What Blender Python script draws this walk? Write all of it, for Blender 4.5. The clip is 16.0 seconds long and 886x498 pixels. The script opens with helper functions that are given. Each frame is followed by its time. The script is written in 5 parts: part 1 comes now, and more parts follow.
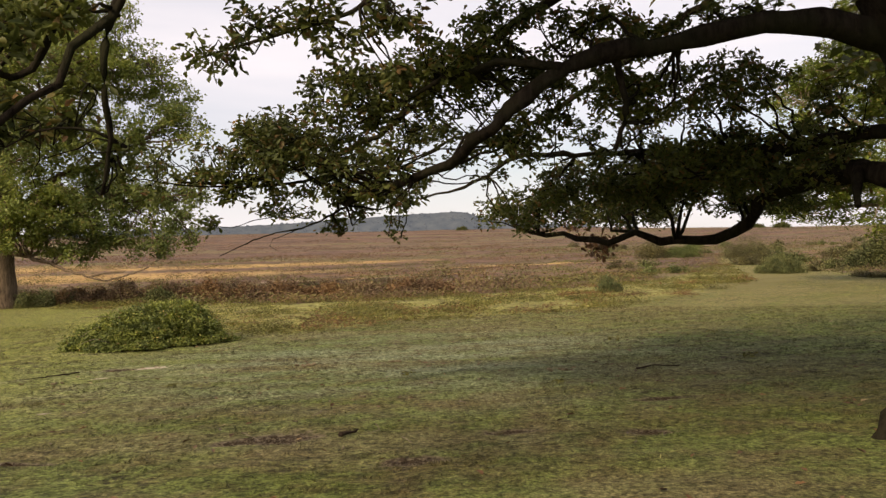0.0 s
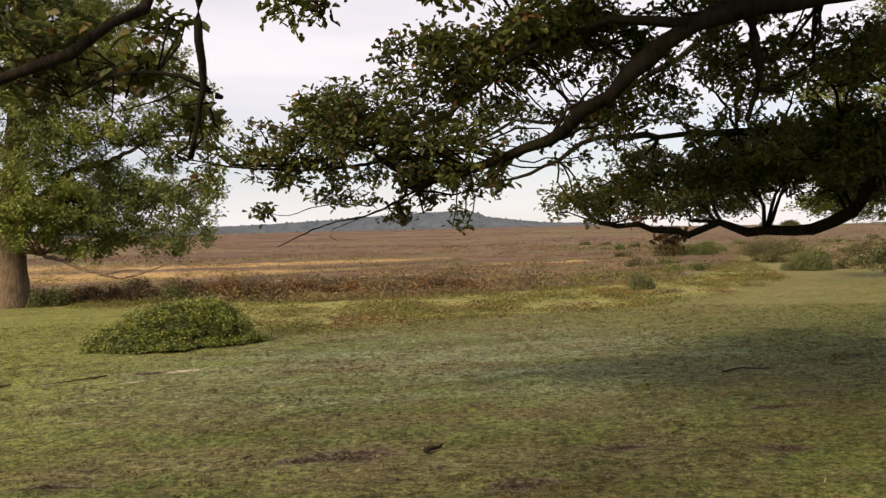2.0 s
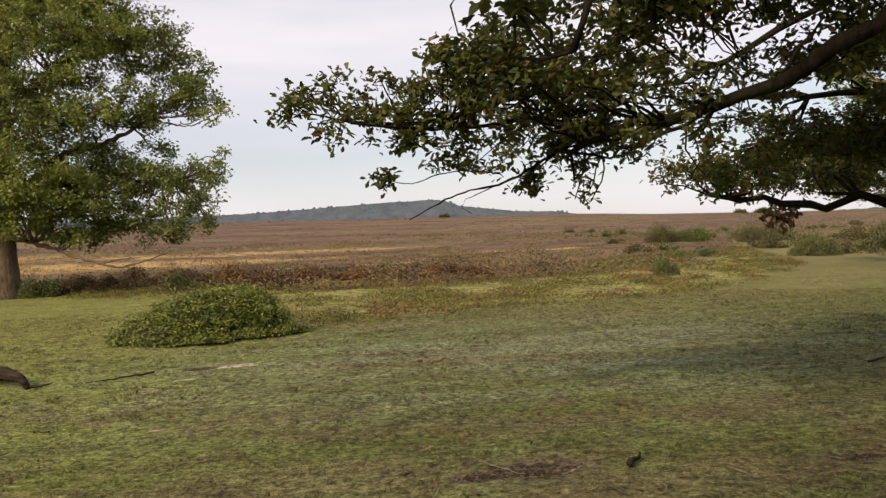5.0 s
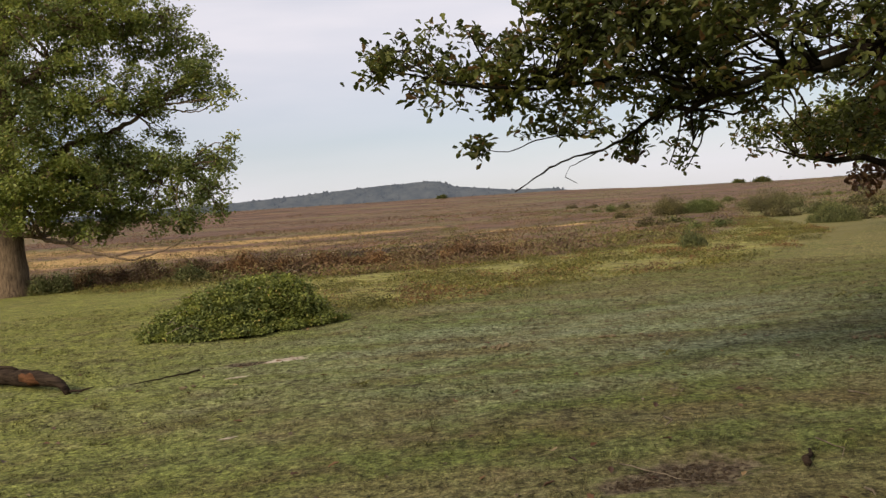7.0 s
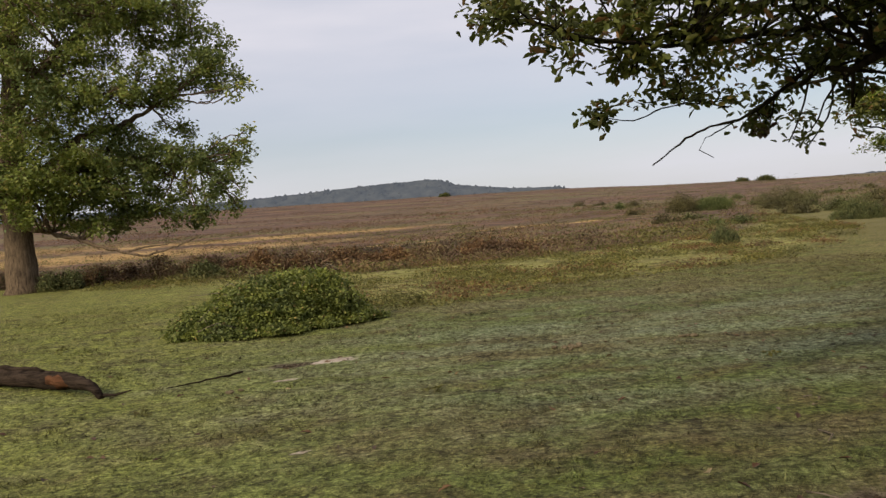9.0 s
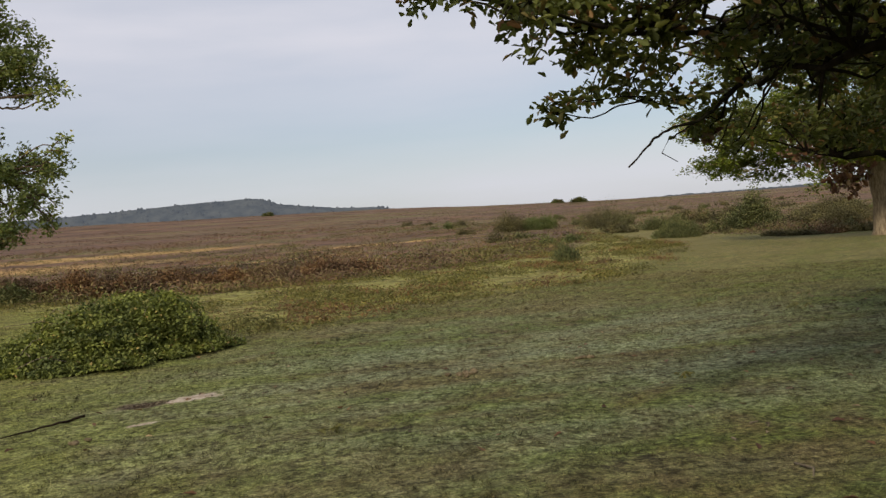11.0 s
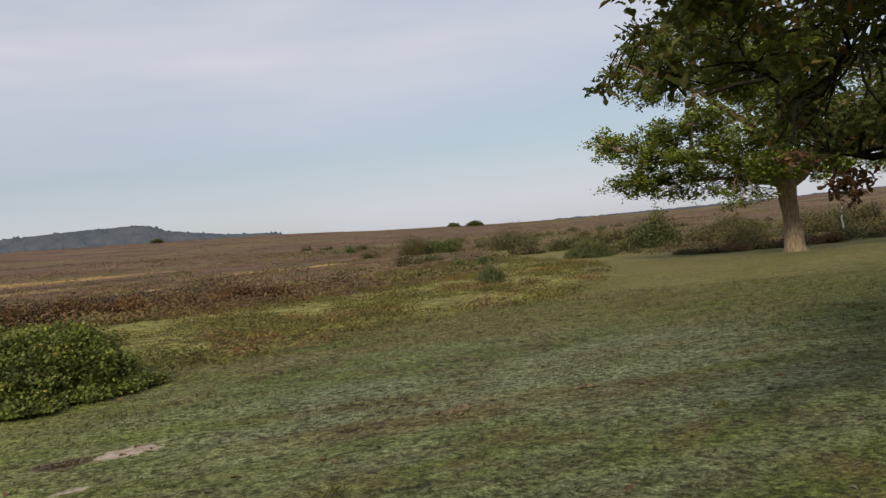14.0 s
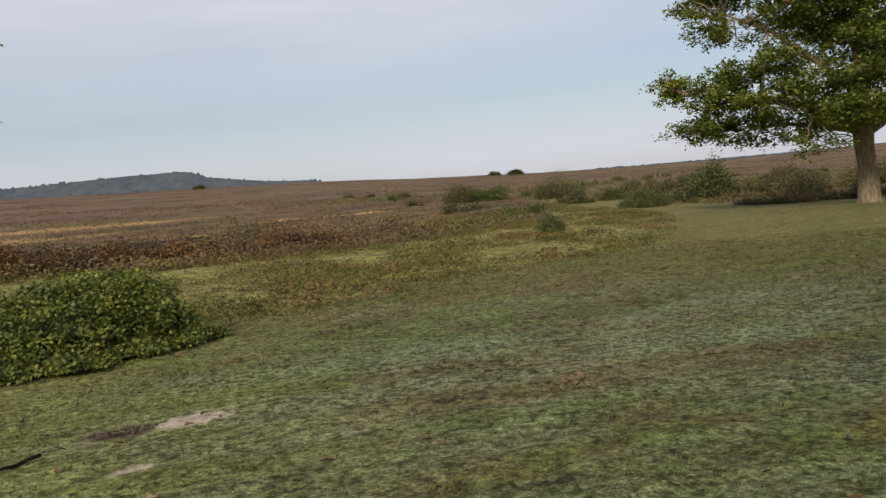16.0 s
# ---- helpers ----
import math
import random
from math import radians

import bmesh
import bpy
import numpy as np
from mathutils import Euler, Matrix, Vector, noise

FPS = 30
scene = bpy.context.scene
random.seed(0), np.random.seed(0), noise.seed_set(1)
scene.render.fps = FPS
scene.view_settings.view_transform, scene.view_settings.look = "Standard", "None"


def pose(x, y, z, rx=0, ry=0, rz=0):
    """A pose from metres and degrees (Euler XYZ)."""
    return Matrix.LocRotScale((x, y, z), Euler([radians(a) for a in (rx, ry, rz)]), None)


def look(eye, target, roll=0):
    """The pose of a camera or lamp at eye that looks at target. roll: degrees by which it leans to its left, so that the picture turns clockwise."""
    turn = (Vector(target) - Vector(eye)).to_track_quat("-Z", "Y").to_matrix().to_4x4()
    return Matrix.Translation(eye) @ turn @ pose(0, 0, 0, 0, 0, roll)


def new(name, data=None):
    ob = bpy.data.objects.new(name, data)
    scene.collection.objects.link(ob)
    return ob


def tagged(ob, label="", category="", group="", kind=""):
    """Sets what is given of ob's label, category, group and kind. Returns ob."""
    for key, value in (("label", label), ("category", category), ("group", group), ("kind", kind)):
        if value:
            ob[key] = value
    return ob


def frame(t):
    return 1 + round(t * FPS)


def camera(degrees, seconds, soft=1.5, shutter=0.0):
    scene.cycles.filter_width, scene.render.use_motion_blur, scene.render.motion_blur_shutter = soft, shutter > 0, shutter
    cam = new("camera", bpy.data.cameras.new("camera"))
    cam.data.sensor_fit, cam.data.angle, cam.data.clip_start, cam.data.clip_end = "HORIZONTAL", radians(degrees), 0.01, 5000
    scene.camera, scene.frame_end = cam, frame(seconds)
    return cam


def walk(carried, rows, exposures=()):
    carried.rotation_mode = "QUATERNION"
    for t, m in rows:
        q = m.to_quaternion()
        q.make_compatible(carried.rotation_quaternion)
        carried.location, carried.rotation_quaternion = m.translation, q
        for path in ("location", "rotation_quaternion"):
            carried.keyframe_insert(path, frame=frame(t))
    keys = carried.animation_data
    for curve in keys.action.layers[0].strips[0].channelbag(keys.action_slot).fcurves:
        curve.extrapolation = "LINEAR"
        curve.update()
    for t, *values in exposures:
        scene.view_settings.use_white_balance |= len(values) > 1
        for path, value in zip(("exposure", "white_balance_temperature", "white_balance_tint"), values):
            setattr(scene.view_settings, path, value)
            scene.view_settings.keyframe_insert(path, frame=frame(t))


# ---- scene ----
cam = camera(54.6, 16.0, 1.4)
METRES, EYE, TILT, LEAN, TURN = 9.8, 1.5, 0.0, 0.0, 0.0
ROWS = [
    (0.0, 0.0, 0.0, 0.0, 0.04, 0.79, 2.54),
    (0.5, -0.0168, 0.023, -0.0024, 0.2, 0.73, 2.55),
    (1.0, -0.0413, 0.0489, -0.0039, 0.26, 0.75, 2.6),
    (1.5, -0.0603, 0.0783, -0.0045, 0.27, 0.69, 2.66),
    (2.0, -0.0802, 0.107, -0.0039, 0.34, 0.73, 2.64),
    (2.5, -0.1049, 0.1315, -0.0026, 0.21, 0.62, 2.51),
    (3.0, -0.1297, 0.1558, -0.004, -1.41, 0.38, 2.88),
    (3.5, -0.1542, 0.1804, -0.0065, -1.35, 0.37, 2.93),
    (4.0, -0.1842, 0.2017, -0.0085, -1.46, 0.26, 2.87),
    (6.5, -0.3062, 0.3058, -0.0079, -1.97, -0.99, 3.92),
    (7.0, -0.3231, 0.3284, -0.006, -1.74, -1.35, 5.07),
    (7.5, -0.3452, 0.3476, -0.0095, -1.73, -1.4, 5.07),
    (8.0, -0.3678, 0.3721, -0.0105, -1.77, -1.34, 5.02),
    (8.5, -0.3814, 0.4033, -0.0098, -1.69, -1.41, 5.06),
    (9.0, -0.3976, 0.4266, -0.0107, -1.69, -1.45, 4.99),
    (9.5, -0.4178, 0.4508, -0.0085, -6.51, -0.88, 4.61),
    (12.0, -0.4696, 0.5812, -0.01, -14.32, -1.25, 4.68),
    (12.5, -0.4788, 0.6019, -0.0094, -15.59, -1.12, 4.54),
    (13.0, -0.4946, 0.6232, -0.0091, -19.18, -0.09, 5.97),
    (13.5, -0.5035, 0.6503, -0.0119, -20.52, -0.18, 5.78),
    (14.0, -0.5054, 0.682, -0.0117, -20.52, -0.16, 5.78),
    (14.5, -0.5112, 0.7111, -0.0126, -20.86, -1.0, 5.24),
    (15.0, -0.5188, 0.7428, -0.0117, -20.76, -2.27, 5.66),
    (15.5, -0.5202, 0.7765, -0.0116, -20.5, -3.03, 5.42),
    (16.0, -0.5206, 0.8089, -0.0126, -17.94, -3.33, 5.23),
]
EXPO = [(0.0, 0.5, 7250, 13), (4.0, 0.44, 7150, 13), (6.5, 0.28, 6850, 11), (9.0, 0.08, 6600, 10), (12.0, -0.05, 6450, 8), (13.5, -0.1, 6400, 8), (16.0, -0.03, 6400, 8)]
walk(cam, [(t, pose(0, 0, EYE, TILT, LEAN, TURN) @ pose(METRES * x, METRES * y, METRES * z, 90 + pitch, roll, yaw)) for t, x, y, z, yaw, pitch, roll in ROWS], EXPO)

# ---- sky and sun ----
SUN_AZ, SUN_EL = -138.0, 33.0
world = bpy.data.worlds.new("sky")
scene.world = world
world.use_nodes = True
wt = world.node_tree
wt.nodes.clear()
w_out = wt.nodes.new("ShaderNodeOutputWorld")
w_bg = wt.nodes.new("ShaderNodeBackground")
w_sky = wt.nodes.new("ShaderNodeTexSky")
w_sky.sky_type = "NISHITA"
w_sky.sun_disc = False
w_sky.sun_elevation = radians(SUN_EL)
w_sky.sun_rotation = radians(SUN_AZ)
w_sky.air_density, w_sky.dust_density = 1.0, 1.5
w_co = wt.nodes.new("ShaderNodeTexCoord")
w_map = wt.nodes.new("ShaderNodeMapping")
w_map.inputs["Scale"].default_value = (1.0, 1.0, 5.5)
w_map.inputs["Rotation"].default_value = (0.0, 0.06, 0.0)
w_no = wt.nodes.new("ShaderNodeTexNoise")
w_no.inputs["Scale"].default_value = 2.1
w_no.inputs["Detail"].default_value = 5.0
w_no.inputs["Roughness"].default_value = 0.5
w_ra = wt.nodes.new("ShaderNodeValToRGB")
w_ra.color_ramp.elements[0].position, w_ra.color_ramp.elements[0].color = 0.3, (0.62, 0.62, 0.62, 1)
w_ra.color_ramp.elements[1].position, w_ra.color_ramp.elements[1].color = 0.6, (0.97, 0.97, 0.97, 1)
w_mix = wt.nodes.new("ShaderNodeMix")
w_mix.data_type = "RGBA"
w_mix.inputs[7].default_value = (7.0, 6.95, 7.75, 1)
wt.links.new(w_co.outputs["Generated"], w_map.inputs["Vector"])
wt.links.new(w_map.outputs["Vector"], w_no.inputs["Vector"])
wt.links.new(w_no.outputs["Fac"], w_ra.inputs["Fac"])
w_sep = wt.nodes.new("ShaderNodeSeparateXYZ")
w_low = wt.nodes.new("ShaderNodeValToRGB")
for el, (p, v) in zip([*w_low.color_ramp.elements] + [w_low.color_ramp.elements.new(0.5) for _ in range(3)], ((0.0, 0.95), (1.0, 1.0), (0.05, 0.85), (0.11, 0.46), (0.22, 1.0))):
    el.position, el.color = p, (v, v, v, 1)
w_mul = wt.nodes.new("ShaderNodeMath")
w_mul.operation = "MULTIPLY"
wt.links.new(w_co.outputs["Generated"], w_sep.inputs["Vector"])
wt.links.new(w_sep.outputs["Z"], w_low.inputs["Fac"])
wt.links.new(w_low.outputs["Color"], w_mul.inputs[0])
wt.links.new(w_ra.outputs["Color"], w_mul.inputs[1])
wt.links.new(w_mul.outputs[0], w_mix.inputs[0])
wt.links.new(w_sky.outputs["Color"], w_mix.inputs[6])
wt.links.new(w_mix.outputs[2], w_bg.inputs["Color"])
w_bg.inputs["Strength"].default_value = 0.1
wt.links.new(w_bg.outputs["Background"], w_out.inputs["Surface"])

sun = new("sun", bpy.data.lights.new("sun", "SUN"))
sun.data.energy, sun.data.angle, sun.data.color = 3.5, radians(13), (1.0, 0.86, 0.64)
sun_way = Vector((math.sin(radians(SUN_AZ)) * math.cos(radians(SUN_EL)), math.cos(radians(SUN_AZ)) * math.cos(radians(SUN_EL)), math.sin(radians(SUN_EL))))
sun.matrix_world = look(sun_way * 100, (0, 0, 0))


# ---- materials ----
def shader(name, rough=0.85, spec=0.3):
    m = bpy.data.materials.new(name)
    m.use_nodes = True
    b = m.node_tree.nodes["Principled BSDF"]
    b.inputs["Roughness"].default_value = rough
    b.inputs["Specular IOR Level"].default_value = spec
    return m, m.node_tree, b


def coords(nt):
    return nt.nodes.new("ShaderNodeNewGeometry").outputs["Position"]


def grain(nt, pos, scale, detail=4.0, rough=0.55, stretch=None):
    n = nt.nodes.new("ShaderNodeTexNoise")
    n.inputs["Scale"].default_value, n.inputs["Detail"].default_value, n.inputs["Roughness"].default_value = scale, detail, rough
    if stretch:
        mp = nt.nodes.new("ShaderNodeMapping")
        mp.inputs["Scale"].default_value = stretch
        nt.links.new(pos, mp.inputs["Vector"])
        pos = mp.outputs["Vector"]
    nt.links.new(pos, n.inputs["Vector"])
    return n.outputs["Fac"]


def ramp(nt, fac, stops):
    r = nt.nodes.new("ShaderNodeValToRGB")
    e = r.color_ramp.elements
    while len(e) < len(stops):
        e.new(0.5)
    for el, (p, c) in zip(e, stops):
        el.position = p
        el.color = (c, c, c, 1) if isinstance(c, (int, float)) else (*c, 1)
    nt.links.new(fac, r.inputs["Fac"])
    return r.outputs["Color"]


def blend(nt, fac, a, b, mode="MIX"):
    n = nt.nodes.new("ShaderNodeMix")
    n.data_type, n.blend_type = "RGBA", mode
    for v, s in ((fac, n.inputs[0]), (a, n.inputs[6]), (b, n.inputs[7])):
        if isinstance(v, bpy.types.NodeSocket):
            nt.links.new(v, s)
        else:
            s.default_value = v if isinstance(v, (int, float)) else (*v, 1)
    return n.outputs[2]


def maths(nt, op, a, b=0.0):
    n = nt.nodes.new("ShaderNodeMath")
    n.operation = op
    n.use_clamp = op != "ADD"
    for v, s in ((a, n.inputs[0]), (b, n.inputs[1])):
        if isinstance(v, bpy.types.NodeSocket):
            nt.links.new(v, s)
        else:
            s.default_value = v
    return n.outputs[0]


def relief(nt, b, height, strength, distance):
    n = nt.nodes.new("ShaderNodeBump")
    n.inputs["Strength"].default_value, n.inputs["Distance"].default_value = strength, distance
    nt.links.new(height, n.inputs["Height"])
    nt.links.new(n.outputs["Normal"], b.inputs["Normal"])


def attribute(nt, name):
    n = nt.nodes.new("ShaderNodeAttribute")
    n.attribute_name = name
    return n.outputs["Fac"]


def turf_colour(nt, pos):
    """Grazed turf: green, olive-brown thatch, pale dewy stretch and yellower grass beyond it."""
    big = grain(nt, pos, 0.4, 5, 0.6, (0.5, 1.2, 1))
    mid = grain(nt, pos, 1.7, 6, 0.66)
    tuft = grain(nt, pos, 14.0, 4, 0.62)
    fine = grain(nt, pos, 38, 5, 0.75)
    c = ramp(nt, mid, [(0.32, (0.15, 0.115, 0.048)), (0.45, (0.145, 0.14, 0.042)), (0.57, (0.135, 0.165, 0.038)), (0.72, (0.18, 0.2, 0.052))])
    c = blend(nt, ramp(nt, big, [(0.46, 0.0), (0.58, 0.65)]), c, (0.19, 0.15, 0.075))
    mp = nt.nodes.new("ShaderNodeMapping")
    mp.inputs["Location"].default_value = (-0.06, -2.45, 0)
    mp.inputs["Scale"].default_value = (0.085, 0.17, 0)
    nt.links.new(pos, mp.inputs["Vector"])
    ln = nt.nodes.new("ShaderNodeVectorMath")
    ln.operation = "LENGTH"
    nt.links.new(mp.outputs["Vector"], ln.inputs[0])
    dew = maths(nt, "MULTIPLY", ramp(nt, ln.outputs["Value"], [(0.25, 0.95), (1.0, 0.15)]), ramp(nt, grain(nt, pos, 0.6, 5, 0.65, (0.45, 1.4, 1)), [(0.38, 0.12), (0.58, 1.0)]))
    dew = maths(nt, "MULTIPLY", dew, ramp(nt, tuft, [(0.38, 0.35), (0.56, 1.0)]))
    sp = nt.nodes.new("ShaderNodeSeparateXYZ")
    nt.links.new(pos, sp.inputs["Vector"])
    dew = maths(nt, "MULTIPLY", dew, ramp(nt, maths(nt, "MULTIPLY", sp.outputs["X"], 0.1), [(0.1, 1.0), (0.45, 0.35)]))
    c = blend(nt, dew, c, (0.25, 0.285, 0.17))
    far = ramp(nt, maths(nt, "MULTIPLY", sp.outputs["Y"], 0.02), [(0.34, 0.0), (0.52, 0.6)])
    c = blend(nt, maths(nt, "MULTIPLY", far, ramp(nt, big, [(0.3, 0.5), (0.6, 1.0)])), c, (0.27, 0.235, 0.085))
    # Near oak's shade on the right, painted in as darker green turf.
    oak_shade = maths(nt, "MULTIPLY", ramp(nt, maths(nt, "MULTIPLY", sp.outputs["X"], 0.05), [(0.05, 0.0), (0.4, 0.75)]), ramp(nt, maths(nt, "MULTIPLY", sp.outputs["Y"], 0.02), [(0.34, 1.0), (0.5, 0.0)]))
    oak_shade = maths(nt, "MULTIPLY", oak_shade, ramp(nt, big, [(0.35, 0.4), (0.6, 1.0)]))
    c = blend(nt, oak_shade, c, (0.095, 0.122, 0.03))
    # Turf turns yellower and paler towards the left.
    left_tone = maths(nt, "MULTIPLY", ramp(nt, maths(nt, "MULTIPLY", sp.outputs["X"], -0.1), [(0.3, 0.0), (0.75, 0.75)]), ramp(nt, mid, [(0.36, 0.3), (0.58, 1.0)]))
    c = blend(nt, left_tone, c, (0.27, 0.285, 0.068))
    gaps = grain(nt, pos, 21, 5, 0.7)
    c = blend(nt, ramp(nt, gaps, [(0.34, 0.85), (0.45, 0.0)]), c, (0.04, 0.038, 0.018))
    scuff = maths(nt, "MULTIPLY", ramp(nt, grain(nt, pos, 5.5, 6, 0.78), [(0.4, 0.85), (0.46, 0.0)]), ramp(nt, grain(nt, pos, 0.55, 3, 0.6), [(0.48, 0.0), (0.6, 1.0)]))
    c = blend(nt, scuff, c, (0.05, 0.042, 0.022))
    c = blend(nt, 1.0, c, ramp(nt, tuft, [(0.36, (0.42, 0.42, 0.4)), (0.46, (0.88, 0.88, 0.87)), (0.54, (1.1, 1.1, 1.1)), (0.64, (1.45, 1.45, 1.43))]), "MULTIPLY")
    c = blend(nt, 1.0, c, ramp(nt, grain(nt, pos, 3.1, 5, 0.7, (0.7, 1.2, 1)), [(0.36, (0.78, 0.77, 0.76)), (0.5, (1.0, 1.0, 1.0)), (0.62, (1.18, 1.18, 1.16))]), "MULTIPLY")
    return blend(nt, 1.0, c, ramp(nt, fine, [(0.32, (0.22, 0.22, 0.21)), (0.44, (0.54, 0.54, 0.54)), (0.54, (0.86, 0.87, 0.88)), (0.66, (1.4, 1.4, 1.36))]), "MULTIPLY")


def ground_material():
    m, nt, b = shader("turf_and_heath", 0.95, 0.15)
    pos = coords(nt)
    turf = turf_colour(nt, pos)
    h1 = grain(nt, pos, 0.035, 6, 0.65, (0.5, 1.8, 1))
    h2 = grain(nt, pos, 0.7, 6, 0.7, (0.7, 1.2, 1))
    heath = ramp(nt, h2, [(0.3, (0.05, 0.032, 0.025)), (0.42, (0.102, 0.064, 0.046)), (0.55, (0.148, 0.09, 0.063)), (0.68, (0.118, 0.098, 0.05)), (0.8, (0.19, 0.132, 0.08))])
    h3 = grain(nt, pos, 0.16, 5, 0.7, (0.5, 1.5, 1))
    heath = blend(nt, 0.85, heath, ramp(nt, h3, [(0.36, (0.42, 0.4, 0.42)), (0.5, (1, 1, 1)), (0.64, (1.4, 1.28, 1.1))]), "MULTIPLY")
    heath = blend(nt, ramp(nt, h1, [(0.5, 0.0), (0.64, 0.7)]), heath, (0.16, 0.15, 0.062))
    rough = ramp(nt, grain(nt, pos, 1.1, 6, 0.72), [(0.34, (0.12, 0.082, 0.042)), (0.43, (0.165, 0.14, 0.052)), (0.52, (0.185, 0.18, 0.054)), (0.66, (0.25, 0.23, 0.075))])
    rough = blend(nt, 1.0, rough, ramp(nt, grain(nt, pos, 3.4, 6, 0.78, (0.8, 1.2, 1)), [(0.36, (0.3, 0.3, 0.3)), (0.48, (0.95, 0.95, 0.95)), (0.6, (1.6, 1.6, 1.55))]), "MULTIPLY")
    gold = ramp(nt, h2, [(0.3, (0.24, 0.14, 0.06)), (0.6, (0.4, 0.27, 0.11))])
    bare = ramp(nt, grain(nt, pos, 14.0, 5, 0.75), [(0.35, (0.025, 0.018, 0.012)), (0.48, (0.075, 0.055, 0.038)), (0.6, (0.17, 0.14, 0.09)), (0.7, (0.2, 0.18, 0.1))])
    sand = ramp(nt, grain(nt, pos, 6.0, 5, 0.7), [(0.35, (0.28, 0.22, 0.165)), (0.5, (0.46, 0.38, 0.31)), (0.68, (0.62, 0.53, 0.46))])
    path = ramp(nt, h2, [(0.3, (0.13, 0.115, 0.042)), (0.7, (0.18, 0.16, 0.06))])
    c = turf
    for name, col in (("path", path), ("rough", rough), ("heath", heath), ("gold", gold), ("bare", bare), ("sand", sand)):
        a = attribute(nt, name)
        big = name in ("heath", "rough", "gold", "path")
        wob = maths(nt, "MULTIPLY", grain(nt, pos, 0.8 if big else 7.0, 5, 0.65 if big else 0.75), 0.9 if big else 1.7)
        k = ramp(nt, maths(nt, "SUBTRACT", maths(nt, "ADD", maths(nt, "MULTIPLY", a, 0.9), wob), 0.45 if big else 0.92), [(0.32, 0.0), (0.6, 1.0)])
        k = maths(nt, "MULTIPLY", k, ramp(nt, a, [(0.0, 0.0), (0.15, 1.0)]))
        c = blend(nt, k, c, col)
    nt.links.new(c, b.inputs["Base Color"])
    hgt = maths(nt, "ADD", maths(nt, "MULTIPLY", grain(nt, pos, 30, 5, 0.7), 0.4), maths(nt, "ADD", maths(nt, "MULTIPLY", grain(nt, pos, 11, 5, 0.65), 0.4), maths(nt, "MULTIPLY", grain(nt, pos, 4, 5, 0.6), 0.3)))
    relief(nt, b, hgt, 1.0, 0.07)
    return m


def leaf_material(name, stops, through_light=0.3, rough=0.55, patch=0.5, patch_scale=0.5):
    m, nt, b = shader(name, rough, 0.3)
    g = nt.nodes.new("ShaderNodeNewGeometry")
    c = ramp(nt, g.outputs["Random Per Island"], stops)
    n = grain(nt, g.outputs["Position"], patch_scale, 3)
    c = blend(nt, patch, c, ramp(nt, n, [(0.35, (0.6, 0.62, 0.7)), (0.65, (1.45, 1.35, 1.0))]), "MULTIPLY")
    nt.links.new(c, b.inputs["Base Color"])
    t = nt.nodes.new("ShaderNodeBsdfTranslucent")
    nt.links.new(c, t.inputs["Color"])
    s = nt.nodes.new("ShaderNodeMixShader")
    s.inputs[0].default_value = through_light
    nt.links.new(b.outputs[0], s.inputs[1])
    nt.links.new(t.outputs[0], s.inputs[2])
    nt.links.new(s.outputs[0], nt.nodes["Material Output"].inputs["Surface"])
    return m


def bark_material(name, dark, light, moss=None, stretch=(1.6, 1.6, 0.35)):
    m, nt, b = shader(name, 0.97, 0.02)
    pos = coords(nt)
    ridges = grain(nt, pos, 9, 6, 0.7, stretch)
    c = ramp(nt, ridges, [(0.32, dark), (0.62, light)])
    if moss:
        c = blend(nt, ramp(nt, grain(nt, pos, 1.6, 4), [(0.45, 0.0), (0.65, 0.75)]), c, moss)
    nt.links.new(c, b.inputs["Base Color"])
    relief(nt, b, ridges, 1.0, 0.04)
    return m


GROUND = ground_material()
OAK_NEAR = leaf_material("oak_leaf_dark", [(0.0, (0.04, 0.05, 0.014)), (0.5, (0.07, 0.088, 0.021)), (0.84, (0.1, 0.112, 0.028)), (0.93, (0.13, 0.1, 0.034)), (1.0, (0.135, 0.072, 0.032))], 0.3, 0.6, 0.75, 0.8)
OAK_LEFT = leaf_material("oak_leaf_green", [(0.0, (0.115, 0.158, 0.052)), (0.5, (0.18, 0.225, 0.064)), (0.93, (0.24, 0.275, 0.08)), (1.0, (0.28, 0.245, 0.09))], 0.38, 0.55, 0.85, 0.4)
OAK_RIGHT = leaf_material("oak_leaf_fresh", [(0.0, (0.1, 0.14, 0.028)), (0.5, (0.15, 0.2, 0.036)), (0.92, (0.2, 0.24, 0.042)), (1.0, (0.25, 0.19, 0.055))], patch=0.7, patch_scale=0.35)
OAK_DEAD = leaf_material("oak_leaf_brown", [(0.0, (0.06, 0.03, 0.018)), (0.6, (0.11, 0.055, 0.03)), (0.9, (0.17, 0.1, 0.05)), (1.0, (0.28, 0.22, 0.14))], 0.2)
BRAMBLE = leaf_material("bramble_leaf", [(0.0, (0.085, 0.105, 0.028)), (0.5, (0.135, 0.168, 0.042)), (0.92, (0.19, 0.22, 0.058)), (0.98, (0.27, 0.26, 0.09)), (1.0, (0.27, 0.17, 0.08))], 0.25, 0.7, 0.9, 3.0)
HEATHER = leaf_material("heather_sprig", [(0.0, (0.12, 0.08, 0.06)), (0.35, (0.155, 0.102, 0.074)), (0.6, (0.19, 0.135, 0.085)), (0.8, (0.165, 0.15, 0.07)), (1.0, (0.205, 0.165, 0.095))], 0.15, 0.9, 0.9, 0.3)
FAR_HEATHER = leaf_material("far_heather_sprig", [(0.0, (0.09, 0.055, 0.043)), (0.5, (0.135, 0.08, 0.058)), (1.0, (0.165, 0.11, 0.068))], 0.15, 0.9, 0.9, 0.05)
